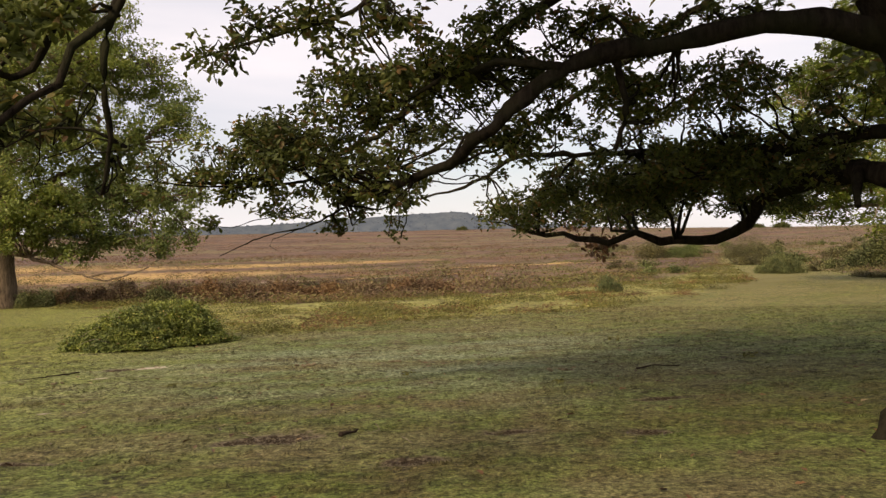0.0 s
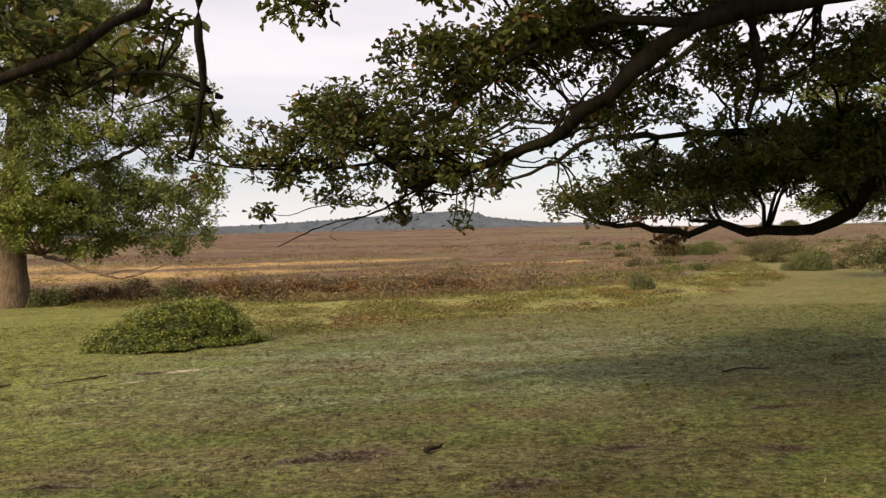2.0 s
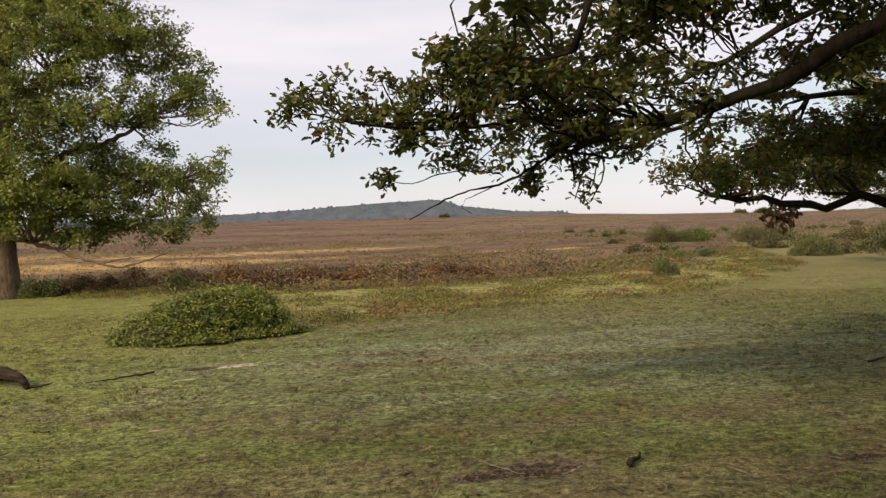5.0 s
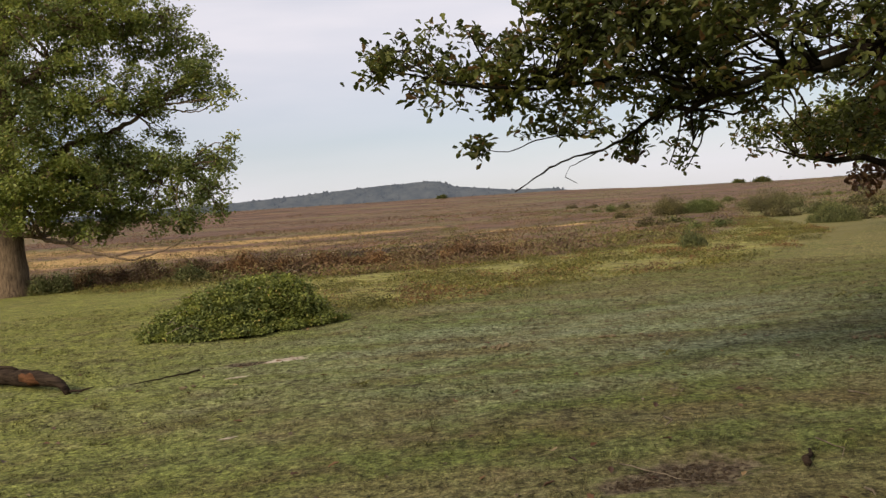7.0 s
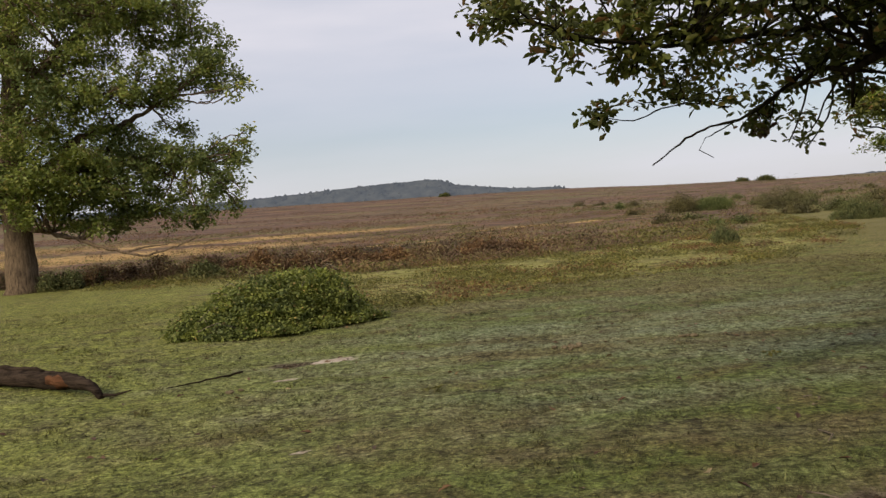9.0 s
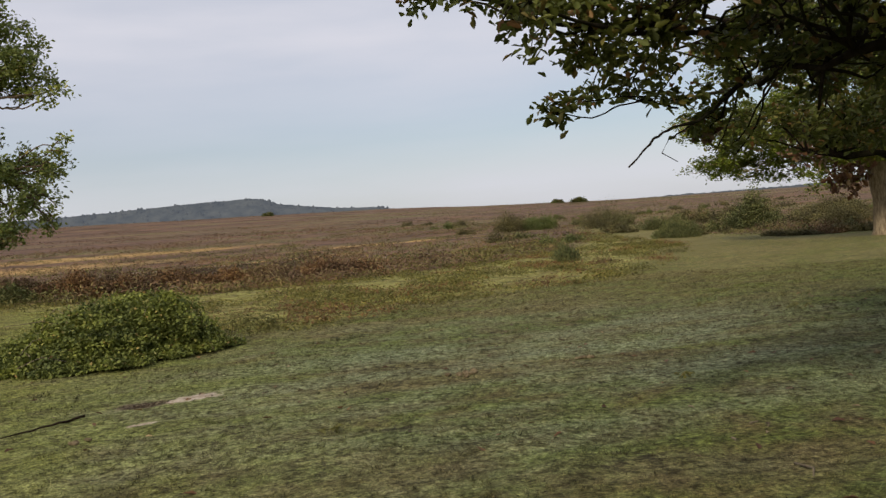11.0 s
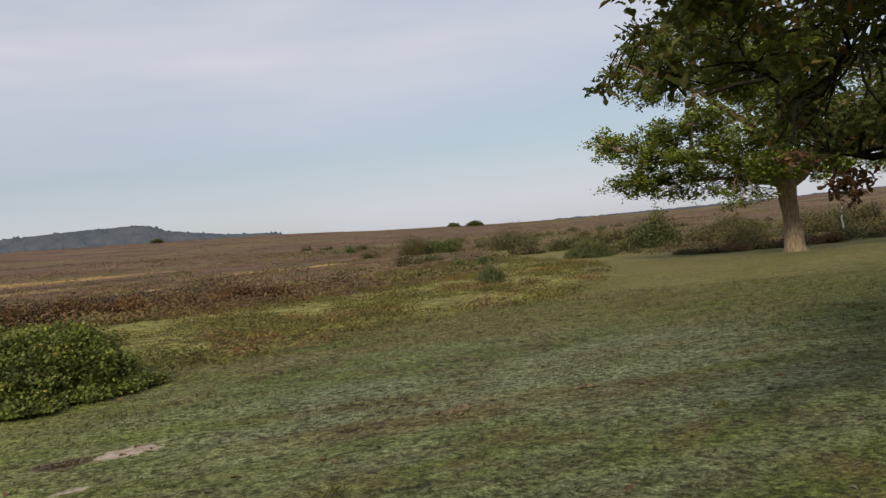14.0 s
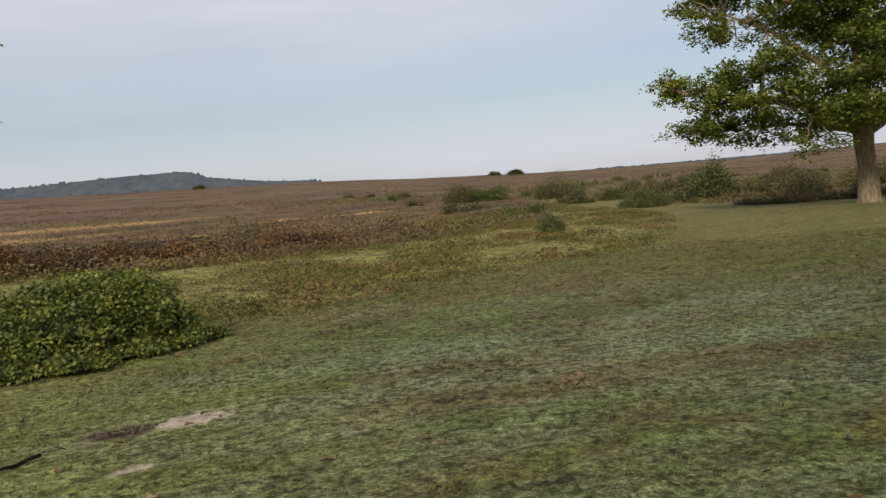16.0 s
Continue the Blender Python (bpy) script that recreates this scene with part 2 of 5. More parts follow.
FAR_OLIVE = leaf_material("far_heath_grass", [(0.0, (0.1, 0.085, 0.045)), (0.5, (0.135, 0.125, 0.06)), (1.0, (0.16, 0.165, 0.075))], 0.15, 0.9, 0.9, 0.08)
TUSSOCK = leaf_material("moor_grass", [(0.0, (0.1, 0.078, 0.043)), (0.3, (0.132, 0.122, 0.05)), (0.7, (0.15, 0.152, 0.057)), (1.0, (0.185, 0.175, 0.08))], 0.15, 0.9, 0.7, 0.5)
BRACKEN = leaf_material("bracken_frond", [(0.0, (0.08, 0.048, 0.032)), (0.5, (0.14, 0.085, 0.05)), (0.8, (0.18, 0.12, 0.06)), (1.0, (0.14, 0.135, 0.06))], 0.2, 0.9, 0.8, 0.8)
RUST = leaf_material("rusty_frond", [(0.0, (0.11, 0.066, 0.04)), (0.5, (0.165, 0.096, 0.052)), (0.85, (0.205, 0.125, 0.062)), (1.0, (0.21, 0.165, 0.078))], 0.15, 0.9, 0.8, 0.5)
TUFT = leaf_material("green_tuft", [(0.0, (0.085, 0.085, 0.03)), (0.5, (0.135, 0.135, 0.042)), (0.85, (0.19, 0.18, 0.056)), (1.0, (0.23, 0.18, 0.075))], 0.25, 0.9, 0.7, 0.6)
GORSE = leaf_material("gorse_spine", [(0.0, (0.05, 0.06, 0.025)), (0.6, (0.10, 0.12, 0.045)), (1.0, (0.18, 0.17, 0.08))], 0.15, 0.9)
SCRUB = leaf_material("scrub_leaf", [(0.0, (0.065, 0.06, 0.034)), (0.5, (0.115, 0.112, 0.052)), (1.0, (0.17, 0.15, 0.078))], 0.2, 0.9, 0.8, 0.9)
BRIGHT = leaf_material("young_gorse", [(0.0, (0.08, 0.1, 0.035)), (0.6, (0.12, 0.155, 0.05)), (1.0, (0.17, 0.19, 0.07))], 0.2, 0.9)
# Bark set near black, with the shade on the near oak's limbs in its colour.
BARK_NEAR = bark_material("oak_bark_shaded", (0.007, 0.0055, 0.0045), (0.028, 0.022, 0.017), (0.022, 0.023, 0.012))
BARK_FAR = bark_material("oak_bark_tan", (0.1, 0.078, 0.055), (0.32, 0.255, 0.175))
BARK_LEFT = bark_material("oak_bark_brown", (0.05, 0.036, 0.026), (0.17, 0.125, 0.085))
BARK_LOG = bark_material("dead_wood", (0.008, 0.006, 0.005), (0.055, 0.04, 0.03), None, (0.5, 0.5, 2.6))
WOOD_BARE = bark_material("torn_wood", (0.04, 0.02, 0.012), (0.13, 0.062, 0.032), None, (0.5, 0.5, 2.6))
TWIG_PALE = bark_material("dry_twig", (0.09, 0.07, 0.05), (0.24, 0.2, 0.15))
BIRCH = bark_material("birch_bark", (0.5, 0.48, 0.44), (0.75, 0.74, 0.7))


def blade_material():
    m, nt, b = shader("grass_blade", 0.8, 0.2)
    pos = coords(nt)
    g = nt.nodes.new("ShaderNodeNewGeometry")
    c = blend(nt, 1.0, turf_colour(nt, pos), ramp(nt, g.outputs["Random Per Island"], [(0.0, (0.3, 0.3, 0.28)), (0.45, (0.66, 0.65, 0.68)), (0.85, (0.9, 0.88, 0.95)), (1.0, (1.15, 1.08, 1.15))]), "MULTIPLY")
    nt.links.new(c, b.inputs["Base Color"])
    return m


GRASS = blade_material()


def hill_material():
    """Woods far off; the bluish veil of air is put into the surface as a glow."""
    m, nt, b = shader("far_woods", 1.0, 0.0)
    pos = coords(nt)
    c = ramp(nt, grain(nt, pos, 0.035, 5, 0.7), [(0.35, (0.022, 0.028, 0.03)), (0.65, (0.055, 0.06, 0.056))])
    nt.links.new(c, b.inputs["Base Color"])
    # Emission stands in for haze; the woods themselves give no light.
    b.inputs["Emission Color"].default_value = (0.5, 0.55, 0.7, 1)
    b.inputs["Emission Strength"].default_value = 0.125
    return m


HAZED_HILL = hill_material()


# ---- building helpers ----
rng = np.random.default_rng(7)


def lattice(ix, iy, seed):
    v = np.sin(ix * 127.1 + iy * 311.7 + seed * 74.7) * 43758.5453
    return v - np.floor(v)


def vnoise(x, y, seed=0):
    ix, iy = np.floor(x), np.floor(y)
    fx, fy = x - ix, y - iy
    fx, fy = fx * fx * (3 - 2 * fx), fy * fy * (3 - 2 * fy)
    a, b = lattice(ix, iy, seed), lattice(ix + 1, iy, seed)
    c, d = lattice(ix, iy + 1, seed), lattice(ix + 1, iy + 1, seed)
    return (a * (1 - fx) + b * fx) * (1 - fy) + (c * (1 - fx) + d * fx) * fy


def fbm(x, y, seed=0, n=4):
    return sum(vnoise(x * 2 ** i, y * 2 ** i, seed + i) / 2 ** (i + 1) for i in range(n))


def smooth(a, b, x):
    t = np.clip((x - a) / (b - a), 0, 1)
    return t * t * (3 - 2 * t)


def mesh_of(name, verts, faces, material):
    me = bpy.data.meshes.new(name)
    me.from_pydata(verts, [], faces)
    me.materials.append(material)
    return me


def mesh_fast(name, verts, loops, size, material):
    """A mesh from arrays whose faces all have the same number of corners."""
    me = bpy.data.meshes.new(name)
    n = len(loops) // size
    me.vertices.add(len(verts))
    me.vertices.foreach_set("co", np.asarray(verts, np.float32).ravel())
    me.loops.add(len(loops))
    me.loops.foreach_set("vertex_index", np.asarray(loops, np.int32))
    me.polygons.add(n)
    me.polygons.foreach_set("loop_start", np.arange(0, n * size, size, dtype=np.int32))
    me.update(calc_edges=True)
    me.validate()
    me.materials.append(material)
    return me


def part(name, me, parent, label=""):
    ob = new(name, me)
    ob.parent = parent
    return tagged(ob, label)


class Tubes:
    """Gathers tapered, bent tubes into one mesh."""

    def __init__(self):
        self.verts, self.faces = [], []

    def add(self, pts, radii, sides=6, knots=0.0):
        pts = [Vector(p) for p in pts]
        base = len(self.verts)
        for i, p in enumerate(pts):
            way = (pts[min(i + 1, len(pts) - 1)] - pts[max(i - 1, 0)]).normalized()
            u = way.orthogonal().normalized() if abs(way.z) > 0.95 else way.cross(Vector((0, 0, 1))).normalized()
            v = way.cross(u)
            for k in range(sides):
                a = 2 * math.pi * k / sides
                r = radii[i] * (1 + knots * (rng.random() - 0.5))
                self.verts.append(p + (u * math.cos(a) + v * math.sin(a)) * r)
        for i in range(len(pts) - 1):
            for k in range(sides):
                a, b = base + i * sides + k, base + i * sides + (k + 1) % sides
                self.faces.append((a, b, b + sides, a + sides))
        self.faces.append(tuple(base + k for k in reversed(range(sides))))
        self.faces.append(tuple(base + (len(pts) - 1) * sides + k for k in range(sides)))

    def mesh(self, name, material, soft=True):
        me = mesh_of(name, [tuple(v) for v in self.verts], self.faces, material)
        if soft:
            me.polygons.foreach_set("use_smooth", [True] * len(me.polygons))
        return me


def bend(pts, step, wobble=0.0):
    """A smooth line through the points (Catmull-Rom), with some unevenness."""
    p = [np.array(q, float) for q in pts]
    p = [2 * p[0] - p[1]] + p + [2 * p[-1] - p[-2]]
    out = []
    for a, b, c, d in zip(p, p[1:], p[2:], p[3:]):
        n = max(1, int(np.linalg.norm(c - b) / step))
        for i in range(n):
            t = i / n
            out.append(0.5 * (2 * b + (c - a) * t + (2 * a - 5 * b + 4 * c - d) * t * t + (3 * b - a - 3 * c + d) * t ** 3))
    out.append(p[-2])
    return [q if i in (0, len(out) - 1) else q + rng.normal(0, wobble, 3) for i, q in enumerate(out)]


def taper(n, r0, r1, power=1.0):
    return [r0 + (r1 - r0) * (i / max(1, n - 1)) ** power for i in range(n)]


# leaf outlines in a unit square: x along the midrib, y across; each half is one face
OAK_OUTLINE = [(0, 0), (0.24, 0.15), (0.4, 0.13), (0.6, 0.25), (0.8, 0.2), (1, 0.02)]


def turned(n, flat):
    """Random turns, as n 3x3 frames; flat near 1 keeps leaves level."""
    z = rng.normal(0, 1, (n, 3)) * (1 - flat)
    z[:, 2] = np.abs(z[:, 2]) + flat
    z /= np.linalg.norm(z, axis=1, keepdims=True)
    x = rng.normal(0, 1, (n, 3))
    x -= z * np.sum(x * z, axis=1, keepdims=True)
    x /= np.linalg.norm(x, axis=1, keepdims=True)
    return x, np.cross(z, x), z


def leaf_mesh(name, places, sizes, material, outline=OAK_OUTLINE, flat=0.45, droop=0.0):
    n, k = len(places), len(outline)
    x, y, z = turned(n, flat)
    if droop:
        x[:, 2] -= droop
    half = np.array(outline)
    tmpl = [(px, py, abs(py) * 0.5 - 0.15 * px * px) for px, py in half] + [(px, -py, abs(py) * 0.5 - 0.15 * px * px) for px, py in half[1:-1]]
    tmpl = np.array(tmpl)
    v = places[:, None, :] + sizes[:, None, None] * (tmpl[None, :, :1] * x[:, None, :] + tmpl[None, :, 1:2] * y[:, None, :] + tmpl[None, :, 2:3] * z[:, None, :])
    left = list(range(k))
    right = [0] + [k + i for i in range(k - 2)] + [k - 1]
    f = np.array([left, right[::-1]])
    loops = (f[None] + (np.arange(n) * (2 * k - 2))[:, None, None]).ravel()
    return mesh_fast(name, v.reshape(-1, 3), loops, k, material)


def card_mesh(name, places, sizes, material, flat=0.4, slim=0.55):
    """Small pointed leaves of four corners."""
    n = len(places)
    x, y, z = turned(n, flat)
    tmpl = np.array([(-0.5, 0, 0), (0.05, slim / 2, 0.1), (0.5, 0, -0.05), (0.05, -slim / 2, 0.1)])
    v = places[:, None, :] + sizes[:, None, None] * (tmpl[None, :, :1] * x[:, None, :] + tmpl[None, :, 1:2] * y[:, None, :] + tmpl[None, :, 2:3] * z[:, None, :])
    loops = np.arange(n * 4)
    return mesh_fast(name, v.reshape(-1, 3), loops, 4, material)


def sprig_mesh(name, feet, heights, material, width=0.25, lean=0.5):
    """Upright three-cornered sprigs and blades."""
    n = len(feet)
    a = rng.uniform(0, 2 * np.pi, n)
    side = np.stack([np.cos(a), np.sin(a), np.zeros(n)], 1) * (heights * width / 2)[:, None]
    tip = np.stack([rng.normal(0, lean, n), rng.normal(0, lean, n), np.ones(n)], 1) * heights[:, None]
    v = np.stack([feet - side, feet + side, feet + tip], 1)
    return mesh_fast(name, v.reshape(-1, 3), np.arange(n * 3), 3, material)


# ---- ground ----
SKY_AZ = (-180, -60, -15, -5, 2, 10, 17, 24, 30, 36, 60, 180)
SKY_EL = (1.5, 2.5, 2.4, 2.2, 2.05, 1.8, 1.5, 1.15, 0.98, 0.8, 0.8, 1.5)
MID = (-3.0, 4.0)
TURF_EDGE = [(-90, 48), (-25, 38.5), (-17, 36.8), (-10, 33), (-5, 31.5), (0, 33), (5, 36), (9, 40), (14, 48), (20, 60), (26, 80), (30, 80), (25, 58), (21, 46), (22, 42), (30, 40), (45, 40), (90, 45), (90, -90), (-90, -90)]
ROUGH_EDGE = [(-17, 34.5), (-9.5, 30.5), (-5.4, 21.0), (-3.6, 20.6), (-1.2, 22.3), (1.5, 23.5), (4.2, 24.9), (7.0, 28.0), (9.6, 31.7), (13.0, 38.0), (20, 62), (5, 46), (-5, 40)]
GOLD_STRIPS = [(-45, 75, 40, 9), (-20, 92, 22, 5), (-70, 95, 40, 14), (8, 72, 10, 1.6), (3, 46, 4.5, 0.7), (-4, 60, 9, 1.5)]
GREEN_STRIPS = [(4, 130, 18, 9), (-8, 128, 8, 5), (20, 110, 9, 5), (34, 118, 10, 6), (28, 96, 8, 5)]
BARE_SPOTS = [(-1.65, 8.25, 0.6, 0.38, 0.4), (-2.05, 8.1, 0.3, 0.2, 0.2), (-0.35, 7.1, 0.4, 0.2, 0.3), (0.55, 8.1, 0.36, 0.18, 0.0), (2.4, 9.6, 0.5, 0.15, 0.2), (-3.9, 7.6, 0.5, 0.12, 0.1), (1.8, 7.8, 0.3, 0.2, 0.0), (-5.55, 14.62, 0.4, 0.24, 0.3), (-9.0, 12.0, 0.8, 0.2, 0.2)]
SAND_SPOTS = [(-5.06, 14.62, 0.34, 0.27, 0.25), (-5.48, 13.5, 0.16, 0.11, 0.2), (-4.88, 10.32, 0.1, 0.06, 0.2), (3.4, 48.2, 3.2, 0.55, -0.45), (-9, 60, 6, 0.7, -0.1)]


def inside(poly, x, y):
    """Signed distance to a polygon's edge, positive inside."""
    d = np.full(x.shape, 1e9)
    ins = np.zeros(x.shape, bool)
    for (x0, y0), (x1, y1) in zip(poly, poly[1:] + poly[:1]):
        dx, dy = x1 - x0, y1 - y0
        t = np.clip(((x - x0) * dx + (y - y0) * dy) / (dx * dx + dy * dy), 0, 1)
        d = np.minimum(d, np.hypot(x - x0 - t * dx, y - y0 - t * dy))
        if dy:
            ins ^= ((y0 > y) != (y1 > y)) & (x < (x1 - x0) * (y - y0) / dy + x0)
    return np.where(ins, d, -d)


def heath_at(x, y):
    return smooth(-0.8, 1.2, -inside(TURF_EDGE, x, y) + 2.0 * (fbm(x * 0.35, y * 0.35, 3) - 0.5))


def height(x, y):
    x, y = np.asarray(x, float), np.asarray(y, float)
    r = np.hypot(x - MID[0], y - MID[1])
    az = np.degrees(np.arctan2(x - MID[0], y - MID[1]))
    u = np.clip((y - 17) - 0.9 * x, 0, 38)
    z = -0.12 + 0.0145 * u - 0.3 * smooth(12, 32, x) * smooth(20, 40, y)
    el = np.interp(az, SKY_AZ, SKY_EL)
    top = 1.45 + 360 * np.tan(np.radians(el))
    z = z + (top - z) * np.clip((r - 55) / 305, 0, 1) ** 1.12
    z = z - np.clip(r - 360, 0, 900) * 0.012
    z = z + (fbm(x * 0.02, y * 0.02, 9) - 0.47) * 2.2 * smooth(80, 220, r) * (1 - 0.6 * smooth(300, 380, r))
    z = z + (fbm(x * 2.0, y * 3.0, 15) - 0.47) * 0.06 * smooth(2, 4, r) * (1 - smooth(16, 26, r))
    return z + (fbm(x * 0.5, y * 0.5, 5) - 0.47) * 0.07 * smooth(2, 8, r)


def build_ground():
    az = np.concatenate([np.arange(-50, 68, 0.5), np.arange(68, 310, 5.0)])
    rs = [0.0]
    r = 0.4
    while r < 4500:
        rs.append(r)
        r += max(0.1, 0.011 * r) if r < 110 else 0.03 * r
    rr, aa = np.meshgrid(np.array(rs[1:]), np.radians(az), indexing="ij")
    x, y = MID[0] + rr * np.sin(aa), MID[1] + rr * np.cos(aa)
    z = height(x, y)
    heath = heath_at(x, y)
    rough = smooth(-0.8, 1.2, inside(ROUGH_EDGE, x, y) + 2.5 * (fbm(x * 0.4, y * 0.4, 21) - 0.5)) * (1 - heath)
    olive = smooth(4, 24, np.degrees(aa)) * smooth(40, 56, rr) * (1 - smooth(140, 330, rr)) * (np.degrees(aa) < 90)
    for gx, gy, sx, sy in GREEN_STRIPS:
        olive = np.maximum(olive, np.exp(-(((x - gx) / sx) ** 2 + ((y - gy) / sy) ** 2)))
    rough = np.maximum(rough, 0.4 * olive * heath)
    heath = heath * (1 - 0.3 * olive)
    z = z + heath * (fbm(x * 0.9, y * 1.1, 11) - 0.3) * 0.3 * (1 - smooth(150, 320, rr)) + rough * (fbm(x * 1.1, y * 1.1, 12) - 0.4) * 0.12
    gold = np.zeros(x.shape)
    for gx, gy, sx, sy in GOLD_STRIPS:
        gold = np.maximum(gold, np.exp(-(((x - gx) / sx) ** 2 + ((y - gy) / sy) ** 2)))
    bare, sand = np.zeros(x.shape), np.zeros(x.shape)
    for spots, field in ((BARE_SPOTS, bare), (SAND_SPOTS, sand)):
        for sx, sy, a, b, turn in spots:
            u = ((x - sx) * math.cos(turn) + (y - sy) * math.sin(turn)) / a
            v = (-(x - sx) * math.sin(turn) + (y - sy) * math.cos(turn)) / b
            np.maximum(field, np.exp(-(u * u + v * v)), out=field)
    z = z - 0.03 * bare
    path = smooth(3.5, 0.5, np.abs((x - 11) - (y - 33) * 0.48)) * smooth(24, 40, y) * (1 - heath)
    n, m = x.shape
    verts = np.concatenate([[(MID[0], MID[1], float(height(MID[0], MID[1])))], np.stack([x, y, z], -1).reshape(-1, 3)])
    i = np.arange(n - 1)[:, None] * m + 1
    k, k2 = np.arange(m)[None], (np.arange(m)[None] + 1) % m
    quads = np.stack([i + k, i + m + k, i + m + k2, i + k2], -1).reshape(-1, 4)
    k, k2 = np.arange(m), (np.arange(m) + 1) % m
    faces = [tuple(q) for q in quads.tolist()] + [(0, int(a) + 1, int(b) + 1) for a, b in zip(k, k2)]
    me = mesh_of("ground", verts.tolist(), faces, GROUND)
    me.polygons.foreach_set("use_smooth", [True] * len(me.polygons))
    for name, field in (("heath", heath), ("rough", rough), ("gold", gold * heath), ("bare", bare), ("sand", sand), ("path", path)):
        at = me.attributes.new(name, "FLOAT", "POINT")
        at.data.foreach_set("value", np.concatenate([[0.0], field.ravel()]).astype(np.float32))
    return tagged(new("ground", me), "grazed green turf giving way to brown heather moor", "ground", kind="structure")


build_ground()


def far_ridge(name, label, azs, els, dist, step, bumps):
    a = np.arange(azs[0], azs[-1], step)
    el = np.interp(a, azs, els)
    rows = []
    top = 1.45 + (dist + 200) * np.tan(np.radians(el))
    for j, k in enumerate(np.linspace(0, 1, 30)):
        d = dist + 200 * k
        crown = (fbm(a * 5, a * 0 + j * 0.35, 4) - 0.47) * bumps * 1.2 + (vnoise(a * 13, a * 0 + j * 0.9, 8) - 0.5) * bumps * 0.3
        rows.append(np.stack([MID[0] + d * np.sin(np.radians(a)), MID[1] + d * np.cos(np.radians(a)), -12 + (top + 12) * k ** 0.8 + crown], -1))
    d = dist + 330
    rows.append(np.stack([MID[0] + d * np.sin(np.radians(a)), MID[1] + d * np.cos(np.radians(a)), top * 0.7], -1))
    v = np.array(rows)
    n, m, _ = v.shape
    i = np.arange(n - 1)[:, None] * m
    k = np.arange(m - 1)[None]
    quads = np.stack([i + k, i + k + 1, i + m + k + 1, i + m + k], -1).reshape(-1, 4)
    me = mesh_fast(name, v.reshape(-1, 3), quads.ravel(), 4, HAZED_HILL)
    me.polygons.foreach_set("use_smooth", [True] * len(me.polygons))
    return tagged(new(name, me), label, "hill", kind="structure")


def far_woods(name, label, azs, els, dist, n):
    """Tapered tree crowns standing on a far ridge."""
    a = rng.uniform(azs[0], azs[-1], n)
    k = 1 - 0.75 * rng.random(n) ** 1.6
    d = dist + 200 * k
    top = 1.45 + (dist + 200) * np.tan(np.radians(np.interp(a, azs, els)))
    z = -12 + (top + 12) * k ** 0.8 - 3
    tall = rng.uniform(4, 7.5, n) * (0.75 + 0.6 * vnoise(a * 2.3, a * 0, 3))
    wide = rng.uniform(2.6, 5.5, n)
    turn = np.linspace(0, 2 * np.pi, 7)[:-1]
    rings = [(0.0, 0.7), (0.35, 1.0), (0.7, 0.7), (1.0, 0.12)]
    v = np.zeros((n, 24, 3))
    for j, (h, w) in enumerate(rings):
        for i, b in enumerate(turn):
            r = wide * w * rng.uniform(0.7, 1.2, n)
            v[:, j * 6 + i] = np.stack([MID[0] + d * np.sin(np.radians(a)) + r * np.cos(b), MID[1] + d * np.cos(np.radians(a)) + r * np.sin(b), z + tall * h], 1)
    f = np.array([(j * 6 + i, j * 6 + (i + 1) % 6, j * 6 + 6 + (i + 1) % 6, j * 6 + 6 + i) for j in range(3) for i in range(6)])
    loops = (f[None] + (np.arange(n) * 24)[:, None, None]).ravel()
    tagged(new(name, mesh_fast(name, v.reshape(-1, 3), loops, 4, HAZED_HILL)), label, "trees", kind="stuff")


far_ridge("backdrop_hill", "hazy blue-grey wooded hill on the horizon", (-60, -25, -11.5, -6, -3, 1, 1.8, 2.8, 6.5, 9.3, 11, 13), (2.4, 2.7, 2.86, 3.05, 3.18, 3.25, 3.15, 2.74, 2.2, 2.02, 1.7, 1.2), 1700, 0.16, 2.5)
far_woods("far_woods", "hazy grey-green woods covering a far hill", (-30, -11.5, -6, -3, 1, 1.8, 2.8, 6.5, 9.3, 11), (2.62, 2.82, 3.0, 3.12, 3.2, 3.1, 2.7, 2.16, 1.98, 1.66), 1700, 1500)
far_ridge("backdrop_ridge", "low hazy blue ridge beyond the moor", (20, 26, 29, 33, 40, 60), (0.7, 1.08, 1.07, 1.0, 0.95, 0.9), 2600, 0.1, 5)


# ---- trees ----
def scatter(pad, n, bias=0.45):
    """Places inside an ellipsoid, more of them towards its skin."""
    cx, cy, cz, rh, rv = pad[:5]
    d = rng.normal(0, 1, (n, 3))
    d /= np.linalg.norm(d, axis=1, keepdims=True)
    d *= rng.random((n, 1)) ** bias
    return np.array((cx, cy, cz)) + d * np.array((rh, rh, rv))


